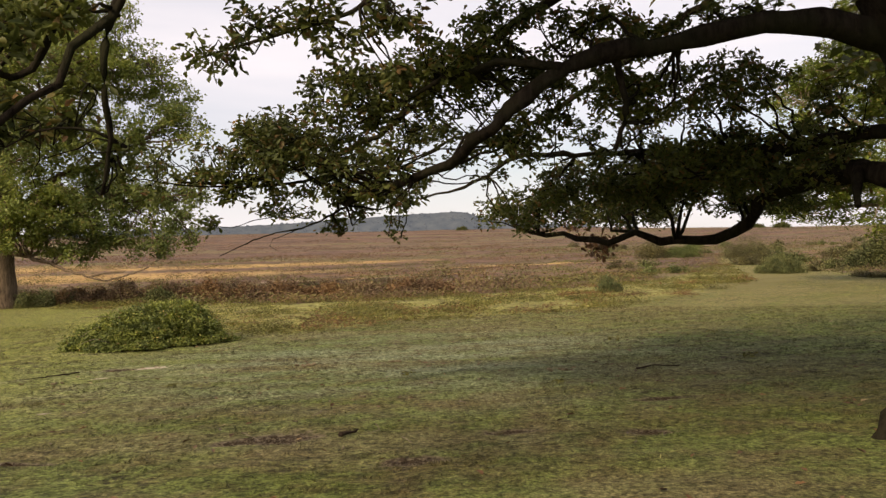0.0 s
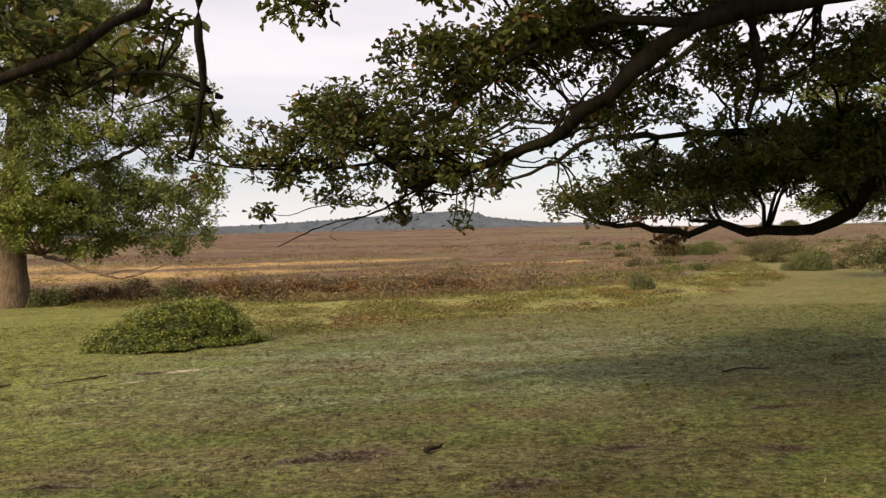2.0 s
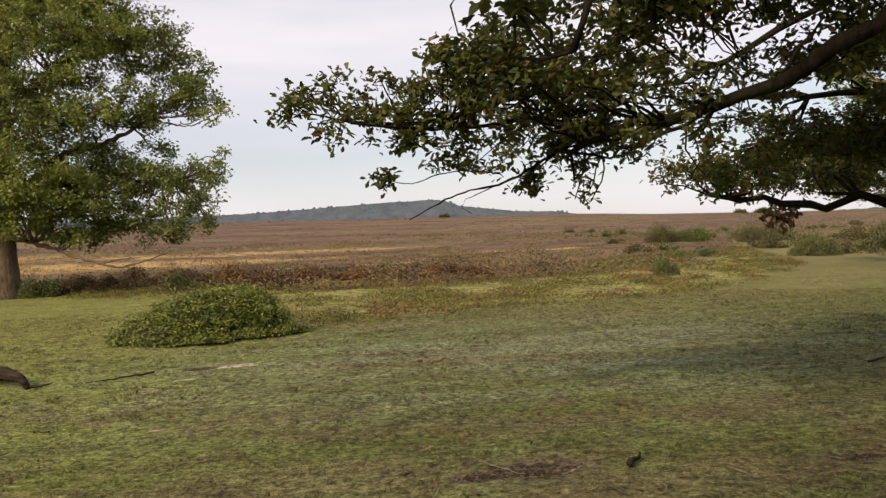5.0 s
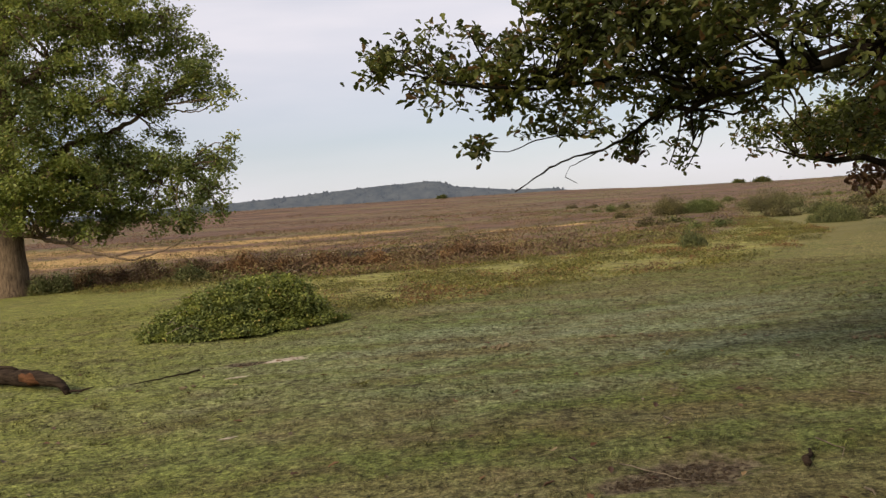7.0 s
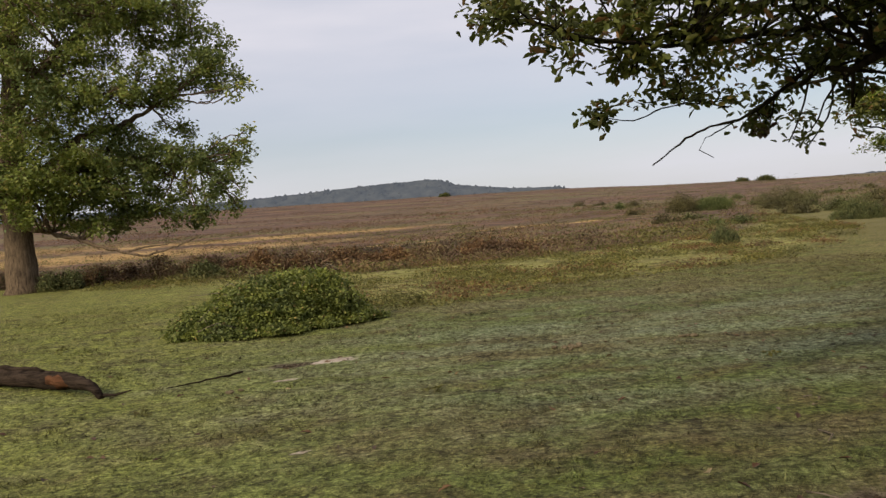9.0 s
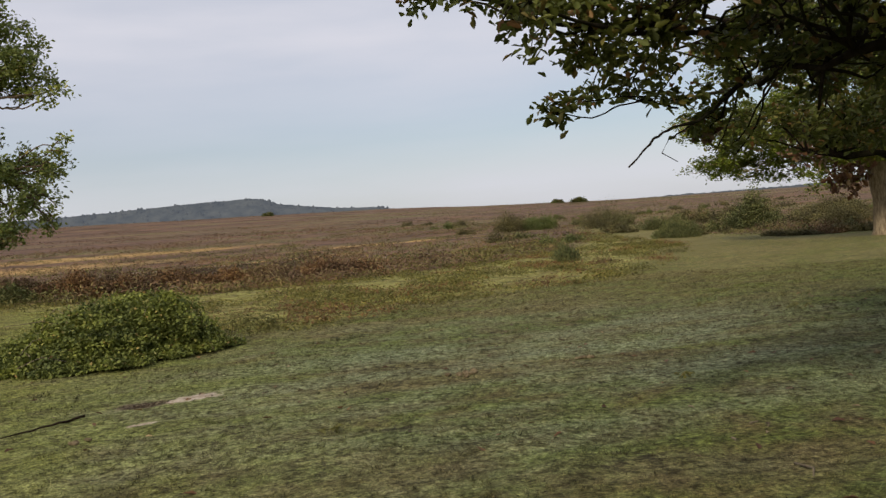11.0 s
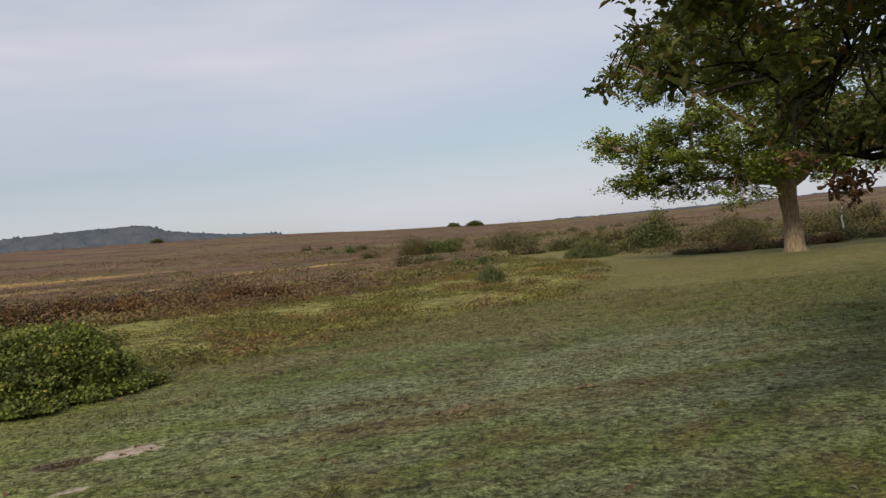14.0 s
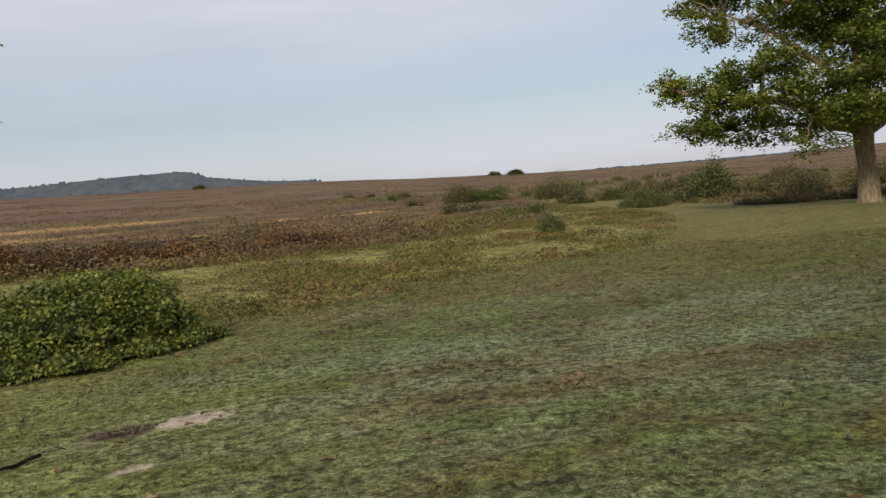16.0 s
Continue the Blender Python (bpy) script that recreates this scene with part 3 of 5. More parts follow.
def tree(name, label, trunk, limbs, pads, per_volume, leaves, leaf_size, spread, leaf, bark, flat=0.5, lobed=False, sides=8, thin=0.006, hang=0.0):
    base = Vector(trunk[0][:3])
    root = tagged(new(name), label, "tree")
    root.location = base
    off = np.array(base)

    def local(pts):
        return [np.array(p[:3], float) - off for p in pts]
    t = Tubes()
    tp = bend(local(trunk), 0.35, 0.012)
    rad = np.interp([q[2] for q in tp], [p[2] - off[2] for p in trunk], [p[3] for p in trunk])
    t.add(tp, rad, 18, 0.09)
    part("trunk", t.mesh("trunk", bark), root)
    nodes, weights = [], []
    for pts, r0, r1 in limbs:
        t = Tubes()
        fine = 0.07 if r0 < 0.05 else 0.2
        lp = bend(local(pts), fine, 0.004 if r0 < 0.05 else 0.018 + 0.12 * r1)
        lr = taper(len(lp), r0, r1, 0.8)
        t.add(lp, [q * rng.uniform(0.84, 1.18) for q in lr], sides + 2, 0.22)
        part("limb", t.mesh("limb", bark), root)
        nodes += lp
        weights += lr
    nodes, weights = np.array(nodes), np.array(weights)
    t = Tubes()
    places = []
    for pad in pads:
        c = np.array(pad[:3]) - off
        vol = 4.2 * pad[3] * pad[3] * pad[4]
        n = max(4, int(vol * per_volume * (pad[5] if len(pad) > 5 else 1.0)))
        i = int(np.argmin(np.linalg.norm(nodes - c, axis=1)))
        gap = np.linalg.norm(nodes[i] - c)
        own = [nodes[i]]
        r = min(weights[i] * 0.6, thin * 2.5 + 0.018 * pad[3])
        for k in range(3):
            goal = scatter((*c, pad[3], pad[4]), 1, 0.8)[0]
            mid = (nodes[i] + goal) / 2 + rng.normal(0, 0.08 * gap + 0.03, 3)
            bp = bend([nodes[i], mid, goal], max(0.12, pad[3] * 0.15), 0.012 + 0.01 * pad[3])
            t.add(bp, taper(len(bp), r, thin * 1.3), 5)
            own += bp
        own = np.array(own)
        for s in scatter((*c, pad[3], pad[4]), n):
            q = own[int(np.argmin(np.linalg.norm(own - s, axis=1)))]
            m2 = (q + s) / 2 + rng.normal(0, 0.06 * np.linalg.norm(q - s) + 0.004, 3)
            t.add([q, m2, s], [thin * 1.2, thin, thin * 0.5], 3)
            k = rng.poisson(leaves) + 2
            w = rng.random((k, 1)) ** 0.6
            places.append(q * (1 - w) * 0.35 + s * (1 - (1 - w) * 0.35) + rng.normal(0, 1, (k, 3)) * (spread, spread, spread * 0.7) - (0, 0, hang))
    part("branchwork", t.mesh("branchwork", bark), root)
    places = np.concatenate(places)
    sizes = leaf_size * rng.uniform(0.6, 1.35, len(places))
    me = leaf_mesh("crown", places, sizes, leaf, flat=flat) if lobed else card_mesh("crown", places, sizes, leaf, flat)
    part("crown", me, root)
    return root


def near_oak():
    trunk = [(5.0, 7.7, -0.3, 0.9), (5.0, 7.7, 0.3, 0.66), (4.95, 7.7, 1.5, 0.52), (4.75, 7.75, 3.0, 0.52), (4.9, 7.9, 4.6, 0.4), (5.2, 8.2, 7.5, 0.25), (5.3, 8.4, 10.5, 0.08)]
    limbs = [
        ([(4.7, 7.7, 3.0), (3.82, 7.5, 3.35), (3.1, 7.45, 3.46), (2.2, 7.6, 3.34), (1.45, 7.55, 3.25), (0.93, 7.5, 3.05), (0.47, 7.5, 2.63), (0.2, 7.95, 2.47), (-0.25, 8.35, 2.32), (-0.8, 8.95, 2.28), (-1.2, 10.0, 2.15)], 0.14, 0.016),
        ([(4.9, 7.8, 2.5), (4.5, 7.65, 3.0), (4.0, 7.5, 3.3), (3.5, 7.45, 3.42)], 0.38, 0.11),
        ([(4.9, 7.75, 2.1), (4.35, 7.6, 2.9), (4.05, 7.5, 3.4), (3.95, 7.4, 4.0)], 0.36, 0.26),
        ([(4.7, 7.8, 2.0), (4.3, 8.6, 2.2), (4.15, 10.0, 2.2), (4.0, 10.8, 2.08), (3.95, 11.15, 1.78), (3.5, 11.7, 1.62), (3.0, 12.0, 1.63), (2.7, 12.1, 1.78), (2.35, 12.15, 1.66), (1.9, 12.4, 1.78), (1.2, 12.8, 1.9)], 0.15, 0.025),
        ([(4.3, 8.7, 2.25), (4.1, 8.4, 2.05), (3.98, 8.2, 1.85)], 0.1, 0.03),
        ([(4.7, 8.0, 2.6), (3.6, 9.8, 2.6), (2.3, 11.0, 2.8), (1.45, 11.4, 2.86), (0.97, 11.65, 2.84), (0.63, 11.85, 2.66), (0.3, 12.3, 2.52), (-0.3, 12.55, 2.42)], 0.09, 0.015),
        ([(4.8, 7.8, 3.9), (2.6, 9.0, 4.7), (0.6, 10.0, 4.0), (-0.7, 10.4, 3.1), (-1.85, 10.1, 2.64), (-2.4, 9.8, 2.5), (-2.9, 9.5, 2.5)], 0.11, 0.014),
        ([(4.8, 7.7, 3.9), (2.8, 6.0, 4.7), (0.6, 4.9, 4.6), (-0.9, 4.5, 3.9), (-1.5, 4.45, 3.2), (-1.66, 4.49, 2.95), (-1.72, 4.5, 2.82), (-1.85, 4.38, 2.66), (-1.9, 4.3, 2.48), (-1.98, 4.17, 2.4), (-2.1, 4.05, 2.22), (-2.5, 4.0, 2.1)], 0.055, 0.018),
        ([(-1.5, 4.45, 3.2), (-1.68, 4.5, 2.9), (-1.74, 4.53, 2.72), (-1.77, 4.57, 2.49), (-1.8, 4.71, 2.25), (-1.9, 4.82, 1.96)], 0.03, 0.01),
        ([(-0.9, 4.5, 3.9), (-1.65, 4.06, 2.9), (-1.86, 4.07, 2.58), (-1.95, 4.05, 2.46), (-2.1, 3.9, 2.47), (-2.6, 3.8, 2.5)], 0.034, 0.013),
        ([(1.6, 7.6, 3.25), (1.64, 7.64, 3.1), (1.7, 7.72, 2.76), (1.6, 7.78, 2.44)], 0.045, 0.02),
        ([(4.9, 8.0, 4.6), (3.5, 10.5, 4.6), (2.2, 12.3, 3.9), (1.1, 13.2, 3.4), (0.25, 13.15, 3.36), (-0.3, 13.0, 3.1), (-0.9, 12.6, 2.95)], 0.09, 0.012),
        ([(-1.77, 4.75, 2.23), (-1.89, 4.73, 2.26), (-1.99, 4.73, 2.21), (-2.16, 4.71, 2.16)], 0.006, 0.002),
        ([(-2.16, 4.66, 2.35), (-2.18, 4.69, 2.22), (-2.19, 4.71, 2.15), (-2.25, 4.71, 2.07), (-2.23, 4.73, 2.0)], 0.006, 0.002),
        ([(-1.78, 4.75, 2.24), (-1.89, 4.72, 2.3), (-2.0, 4.7, 2.32), (-2.19, 4.67, 2.3), (-2.35, 4.65, 2.22)], 0.012, 0.004),
        ([(-1.79, 4.76, 2.19), (-1.96, 4.74, 2.18), (-1.96, 4.73, 2.22)], 0.005, 0.002),
        ([(-1.76, 4.76, 2.22), (-1.73, 4.76, 2.21)], 0.014, 0.008),
        ([(-1.79, 4.77, 2.17), (-1.78, 4.78, 2.11), (-1.76, 4.79, 2.08)], 0.008, 0.004),
        ([(0.6, 4.9, 4.6), (-0.2, 6.0, 4.0), (-0.5, 6.5, 3.5), (-1.1, 6.5, 3.3), (-1.8, 6.6, 3.15)], 0.04, 0.01),
        ([(-1.01, 10.38, 2.28), (-1.52, 10.09, 2.0), (-2.02, 9.75, 1.87), (-2.44, 9.37, 1.66)], 0.016, 0.004),
        ([(-1.52, 10.09, 2.0), (-1.94, 9.84, 1.83), (-1.98, 9.85, 1.76), (-1.9, 9.83, 1.7)], 0.006, 0.003),
        ([(-1.59, 10.33, 2.08), (-2.04, 10.05, 2.1), (-2.41, 9.86, 1.99), (-2.65, 9.81, 2.03)], 0.008, 0.003),
        ([(-0.51, 10.64, 2.68), (-1.33, 10.15, 2.55), (-2.02, 9.78, 2.44), (-2.71, 9.34, 2.44), (-3.16, 9.0, 2.5)], 0.03, 0.006),
        ([(4.8, 7.6, 0.3), (4.2, 7.35, 0.1), (3.75, 7.2, 0.0), (3.4, 7.05, -0.25)], 0.26, 0.06),
        ([(1.1, 7.5, 3.15), (0.6, 7.7, 3.3), (0.1, 8.0, 3.2), (-0.5, 8.4, 3.0)], 0.05, 0.015),
    ]
    return trunk, limbs


NEAR_PADS_A = [(-1.5, 9.1, 2.8, 0.8, 0.4), (-2.45, 9.7, 2.6, 0.5, 0.32), (-0.7, 8.4, 3.1, 0.75, 0.4), (0.2, 8.3, 3.4, 0.8, 0.3), (-2.0, 10.1, 2.3, 0.5, 0.25, 0.35), (-0.7, 9.9, 2.35, 0.7, 0.3, 0.32), (0.7, 8.6, 2.7, 0.5, 0.35), (-1.2, 11.4, 2.6, 0.45, 0.25, 0.2), (-3.1, 9.3, 2.7, 0.33, 0.2), (-1.35, 10.4, 2.6, 0.7, 0.35, 0.25), (-0.3, 10.5, 2.95, 0.8, 0.3, 0.42), (-1.8, 9.4, 2.9, 0.6, 0.3)]
NEAR_PADS_B = [(1.5, 12.6, 2.15, 0.8, 0.3), (3.1, 11.6, 2.5, 1.2, 0.4), (3.4, 9.9, 2.5, 0.7, 0.5), (3.1, 9.3, 3.3, 0.8, 0.4, 0.7), (2.9, 13.6, 2.15, 1.1, 0.32), (4.4, 11.7, 2.2, 0.9, 0.35), (1.8, 8.7, 3.6, 0.8, 0.3), (0.8, 12.8, 2.2, 0.5, 0.25, 0.7), (1.9, 13.2, 2.75, 0.7, 0.4, 0.22), (1.3, 12.6, 3.15, 0.5, 0.3, 0.23), (-1.0, 12.5, 3.0, 0.35, 0.28, 0.25), (-1.2, 12.6, 2.5, 0.15, 0.1, 0.45)]
NEAR_PADS_C = [(-2.5, 4.0, 2.6, 0.4, 0.2, 0.16), (-1.9, 4.5, 2.95, 0.25, 0.1, 0.45), (-2.0, 4.8, 2.55, 0.1, 0.08), (-1.7, 6.6, 3.2, 0.32, 0.2, 0.7), (-0.9, 6.7, 3.35, 0.42, 0.17, 0.8), (-0.35, 6.7, 3.45, 0.35, 0.15, 0.8), (-1.2, 6.15, 3.25, 0.26, 0.13, 0.7), (-1.85, 4.0, 2.75, 0.18, 0.08)]
NEAR_PADS_D = [(3.25, 10.45, 2.55, 0.95, 0.36), (3.95, 9.65, 2.55, 0.76, 0.42), (3.9, 8.55, 2.85, 0.5, 0.38, 0.6), (1.65, 11.35, 2.35, 0.8, 0.28), (0.95, 11.95, 2.12, 0.45, 0.22), (2.8, 11.45, 2.35, 0.95, 0.35), (2.3, 8.55, 3.1, 0.47, 0.24, 0.5), (4.25, 9.0, 2.3, 0.45, 0.4)]
# Upper crown, mostly out of view; last four clumps added to shade the limbs.
NEAR_PADS_TOP = [(2.5, 7.5, 5.0, 2.2, 0.8), (0.5, 8.5, 4.9, 1.8, 0.6), (3.5, 10.5, 5.6, 2.2, 0.9), (6.5, 9.5, 6.5, 2.4, 1.2), (5.0, 6.0, 7.0, 2.4, 1.2), (7.5, 7.0, 4.5, 2.2, 1.0), (5.2, 8.3, 9.5, 2.5, 1.4), (3.2, 7.0, 8.0, 2.2, 1.1), (7.0, 11.0, 4.2, 2.0, 0.9), (6.2, 4.6, 4.4, 2.0, 0.9), (0.2, 5.2, 5.4, 1.9, 0.6), (-1.4, 4.0, 6.2, 2.0, 0.7), (1.6, 3.8, 6.0, 1.8, 0.7), (-1.6, 6.4, 5.6, 1.6, 0.5)]
NEAR_PADS_E = [(-3.3, 8.91, 2.53, 0.16, 0.1), (-3.01, 9.11, 2.38, 0.18, 0.12), (-2.65, 9.81, 2.03, 0.07, 0.05), (-2.4, 9.81, 2.33, 0.31, 0.17, 0.41), (-1.79, 10.18, 2.17, 0.34, 0.19), (-1.07, 10.53, 2.23, 0.32, 0.32), (-1.35, 10.46, 1.97, 0.22, 0.1, 0.9), (-0.7, 10.55, 2.42, 0.38, 0.24, 0.36), (-2.12, 9.69, 2.54, 0.43, 0.16, 0.6), (-0.64, 11.25, 1.92, 0.21, 0.15, 0.8)]
NEAR_PADS_F = [(1.2, 9.58, 3.39, 0.62, 0.25, 0.9), (2.08, 9.8, 3.36, 0.59, 0.3, 0.9), (2.76, 10.12, 2.96, 0.5, 0.38, 0.45), (0.35, 9.28, 3.45, 0.47, 0.21, 0.9), (1.94, 10.48, 3.01, 0.5, 0.22, 0.6), (0.56, 8.29, 3.71, 0.57, 0.28), (1.27, 8.19, 3.78, 0.51, 0.2, 0.9), (2.14, 8.63, 2.87, 0.36, 0.21, 0.5), (3.23, 8.78, 3.16, 0.56, 0.25, 0.6), (2.85, 8.23, 3.78, 0.59, 0.18, 0.8), (-0.07, 9.11, 3.38, 0.37, 0.24, 0.7)]
NEAR_PADS_G = [(-2.5, 4.43, 2.43, 0.17, 0.07, 0.5), (-2.31, 4.62, 2.45, 0.17, 0.09, 0.45), (-2.12, 4.92, 2.39, 0.05, 0.06, 0.6), (-2.49, 4.69, 2.34, 0.15, 0.08, 0.25), (-2.44, 5.1, 2.42, 0.09, 0.06, 0.5), (-2.59, 4.75, 2.35, 0.13, 0.04, 0.4), (-2.17, 4.96, 2.39, 0.06, 0.03, 0.5), (-2.01, 5.25, 2.21, 0.06, 0.03, 0.5), (-1.89, 3.82, 2.6, 0.12, 0.12, 0.4), (-1.77, 3.96, 2.68, 0.12, 0.09, 0.3)]
NEAR_PADS_H = [(-1.52, 8.86, 2.64, 0.28, 0.18, 0.8), (-1.19, 8.35, 2.52, 0.26, 0.18, 0.8), (-0.79, 8.19, 2.42, 0.29, 0.18, 0.8), (-0.43, 8.29, 2.08, 0.23, 0.17, 0.8), (-1.08, 8.99, 2.33, 0.22, 0.14, 0.6), (-0.75, 8.55, 2.18, 0.23, 0.14, 0.5), (-1.79, 9.1, 2.83, 0.24, 0.14, 0.7), (-0.16, 9.01, 3.3, 0.35, 0.23, 0.8), (0.43, 8.88, 3.26, 0.35, 0.23, 0.8), (1.22, 9.13, 2.98, 0.37, 0.32, 0.8), (1.84, 8.84, 3.12, 0.42, 0.32, 0.9), (2.35, 9.26, 2.5, 0.34, 0.34, 0.8), (1.95, 9.99, 2.59, 0.41, 0.27, 0.8), (0.59, 9.76, 2.93, 0.33, 0.19, 0.6), (0.95, 8.71, 3.31, 0.35, 0.2, 0.8), (2.22, 8.66, 3.05, 0.26, 0.32, 0.9), (-3.3, 10.07, 2.89, 0.25, 0.16, 0.7), (-2.95, 10.09, 2.77, 0.28, 0.18, 0.7), (-2.5, 9.83, 2.9, 0.27, 0.18, 0.8), (-2.17, 9.83, 2.7, 0.31, 0.2, 0.7), (-1.91, 9.55, 2.79, 0.26, 0.2, 0.8), (-2.1, 9.55, 2.97, 0.26, 0.13, 0.7), (-0.6, 8.1, 2.42, 0.26, 0.17, 0.8)]
NEAR_PADS_I = [(-1.53, 6.28, 3.11, 0.19, 0.13, 0.6), (-1.35, 6.28, 3.29, 0.17, 0.12, 0.6), (-0.94, 6.28, 3.29, 0.21, 0.15, 0.6), (-0.70, 6.28, 3.14, 0.19, 0.13, 0.6), (-0.44, 6.28, 3.31, 0.17, 0.12, 0.6), (-0.85, 6.27, 3.43, 0.21, 0.15, 0.6), (-0.20, 6.28, 3.18, 0.17, 0.12, 0.6), (-0.29, 6.28, 2.93, 0.12, 0.09, 0.6)]
NEAR_PADS_J = [(-0.75, 8.57, 3.37, 0.24, 0.17, 0.7), (-0.41, 8.57, 3.45, 0.24, 0.17, 0.7), (-0.02, 8.57, 3.51, 0.24, 0.17, 0.7), (0.36, 8.57, 3.37, 0.22, 0.15, 0.7), (-0.58, 8.57, 2.98, 0.22, 0.15, 0.7), (-0.15, 8.58, 2.91, 0.22, 0.15, 0.7), (0.24, 8.58, 2.99, 0.22, 0.15, 0.7), (0.93, 8.57, 3.40, 0.17, 0.12, 0.7), (-0.92, 8.57, 2.80, 0.19, 0.13, 0.7)]
NEAR_PADS_K = [(-0.34, 10.54, 3.09, 0.23, 0.16, 0.6), (0.06, 10.53, 3.11, 0.25, 0.18, 0.6), (0.45, 10.51, 2.93, 0.25, 0.18, 0.6), (0.86, 10.50, 3.01, 0.25, 0.18, 0.6), (1.14, 10.49, 2.69, 0.25, 0.18, 0.6), (0.63, 10.50, 2.57, 0.20, 0.14, 0.6), (0.19, 10.52, 2.70, 0.20, 0.14, 0.6)]
NEAR_PADS_L = [(-1.80, 9.83, 2.67, 0.18, 0.13, 0.55), (-1.49, 9.81, 2.44, 0.18, 0.13, 0.55), (-1.19, 9.81, 2.66, 0.20, 0.14, 0.55), (-1.22, 9.80, 2.25, 0.18, 0.13, 0.55), (-0.80, 9.79, 2.42, 0.20, 0.14, 0.55), (-0.49, 9.78, 2.19, 0.18, 0.13, 0.55), (-0.22, 9.78, 2.45, 0.20, 0.14, 0.55), (-1.94, 9.83, 2.44, 0.14, 0.10, 0.55), (-0.69, 9.80, 2.70, 0.18, 0.13, 0.55), (-0.95, 9.79, 2.06, 0.14, 0.10, 0.55)]
n_trunk, n_limbs = near_oak()
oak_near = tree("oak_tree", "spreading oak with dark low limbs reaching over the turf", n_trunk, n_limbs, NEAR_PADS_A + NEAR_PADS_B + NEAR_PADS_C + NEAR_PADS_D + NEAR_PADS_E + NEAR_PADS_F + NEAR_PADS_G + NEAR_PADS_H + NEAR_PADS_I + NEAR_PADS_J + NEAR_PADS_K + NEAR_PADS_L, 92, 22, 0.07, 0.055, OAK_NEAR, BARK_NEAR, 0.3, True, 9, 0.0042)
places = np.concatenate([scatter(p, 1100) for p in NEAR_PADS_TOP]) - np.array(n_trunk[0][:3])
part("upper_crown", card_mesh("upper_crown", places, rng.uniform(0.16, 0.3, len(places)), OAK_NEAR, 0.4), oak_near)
for spot, n in (((2.55, 13.9, 1.62, 0.28, 0.2), 160), ((-1.25, 10.6, 1.95, 0.06, 0.1), 16), ((2.2, 14.2, 1.95, 0.3, 0.15), 60)):
    dead = scatter(spot, n) - np.array(n_trunk[0][:3])
    part("withered_spray", leaf_mesh("withered_spray", dead, rng.uniform(0.08, 0.13, n), OAK_DEAD, flat=0.1), oak_near, "withered brown oak leaves")["kind"] = "stuff"

LEFT_TRUNK = [(-17.9, 34.8, 0.1, 0.82), (-17.9, 34.8, 0.6, 0.57), (-17.9, 34.8, 2.2, 0.47), (-17.9, 34.8, 4.0, 0.45), (-17.8, 35.0, 7.0, 0.34), (-17.5, 35.0, 11.0, 0.2), (-17.3, 35.0, 14.5, 0.06)]
LEFT_LIMBS = [
    ([(-18.0, 34.8, 3.6), (-16.8, 35.0, 4.6), (-15.6, 35.3, 5.7), (-14.0, 35.4, 6.1), (-12.4, 35.4, 6.9)], 0.24, 0.05),
    ([(-17.9, 34.8, 3.9), (-16.0, 35.4, 4.6), (-14.0, 35.8, 4.7), (-11.6, 35.6, 4.4)], 0.16, 0.04),
    ([(-18.0, 34.8, 5.0), (-17.0, 34.2, 7.0), (-15.5, 34.0, 8.6), (-13.6, 34.6, 10.2)], 0.2, 0.05),
    ([(-18.1, 34.8, 3.2), (-20.0, 34.6, 5.0), (-22.0, 34.4, 6.8)], 0.22, 0.05),
    ([(-18.0, 35.0, 6.0), (-19.6, 35.0, 9.0), (-20.2, 35.0, 12.0)], 0.18, 0.05),
    ([(-17.8, 34.7, 2.7), (-16.0, 34.2, 2.2), (-14.4, 33.4, 1.7), (-13.1, 32.9, 1.35), (-12.2, 32.7, 1.45), (-11.2, 32.6, 1.75)], 0.1, 0.02),
    ([(-13.6, 33.1, 1.5), (-12.9, 32.8, 1.6), (-12.2, 32.8, 1.62)], 0.04, 0.015),
]
LEFT_PADS_A = [(-13.8, 35.9, 9.9, 2.6, 1.3), (-11.3, 36.0, 7.8, 1.7, 1.1), (-13.3, 34.8, 7.2, 2.3, 1.1), (-15.6, 34.2, 8.4, 2.2, 1.5), (-16.8, 34.8, 6.1, 1.9, 1.0), (-15.0, 36.8, 5.0, 2.8, 1.0), (-11.6, 36.2, 4.6, 1.7, 1.0), (-10.8, 36.2, 3.6, 1.0, 0.7), (-13.5, 35.8, 3.3, 2.4, 0.7), (-17.0, 36.0, 3.8, 2.0, 0.8), (-12.5, 36.8, 10.6, 1.4, 1.2), (-18.2, 37.0, 11.2, 3.0, 1.6)]
LEFT_PADS_B = [(-20.6, 34.6, 9.5, 3.4, 2.0), (-20.8, 34.2, 5.3, 3.0, 1.6), (-17.4, 35.2, 12.8, 3.6, 1.6), (-14.2, 35.4, 12.0, 2.5, 1.3), (-16.4, 35.2, 14.8, 3.4, 1.5), (-19.0, 34.8, 14.0, 3.0, 1.8), (-22.8, 34.6, 7.5, 2.8, 2.2), (-20.6, 36.6, 3.8, 2.6, 1.0), (-18.2, 33.0, 4.2, 1.6, 0.7)]
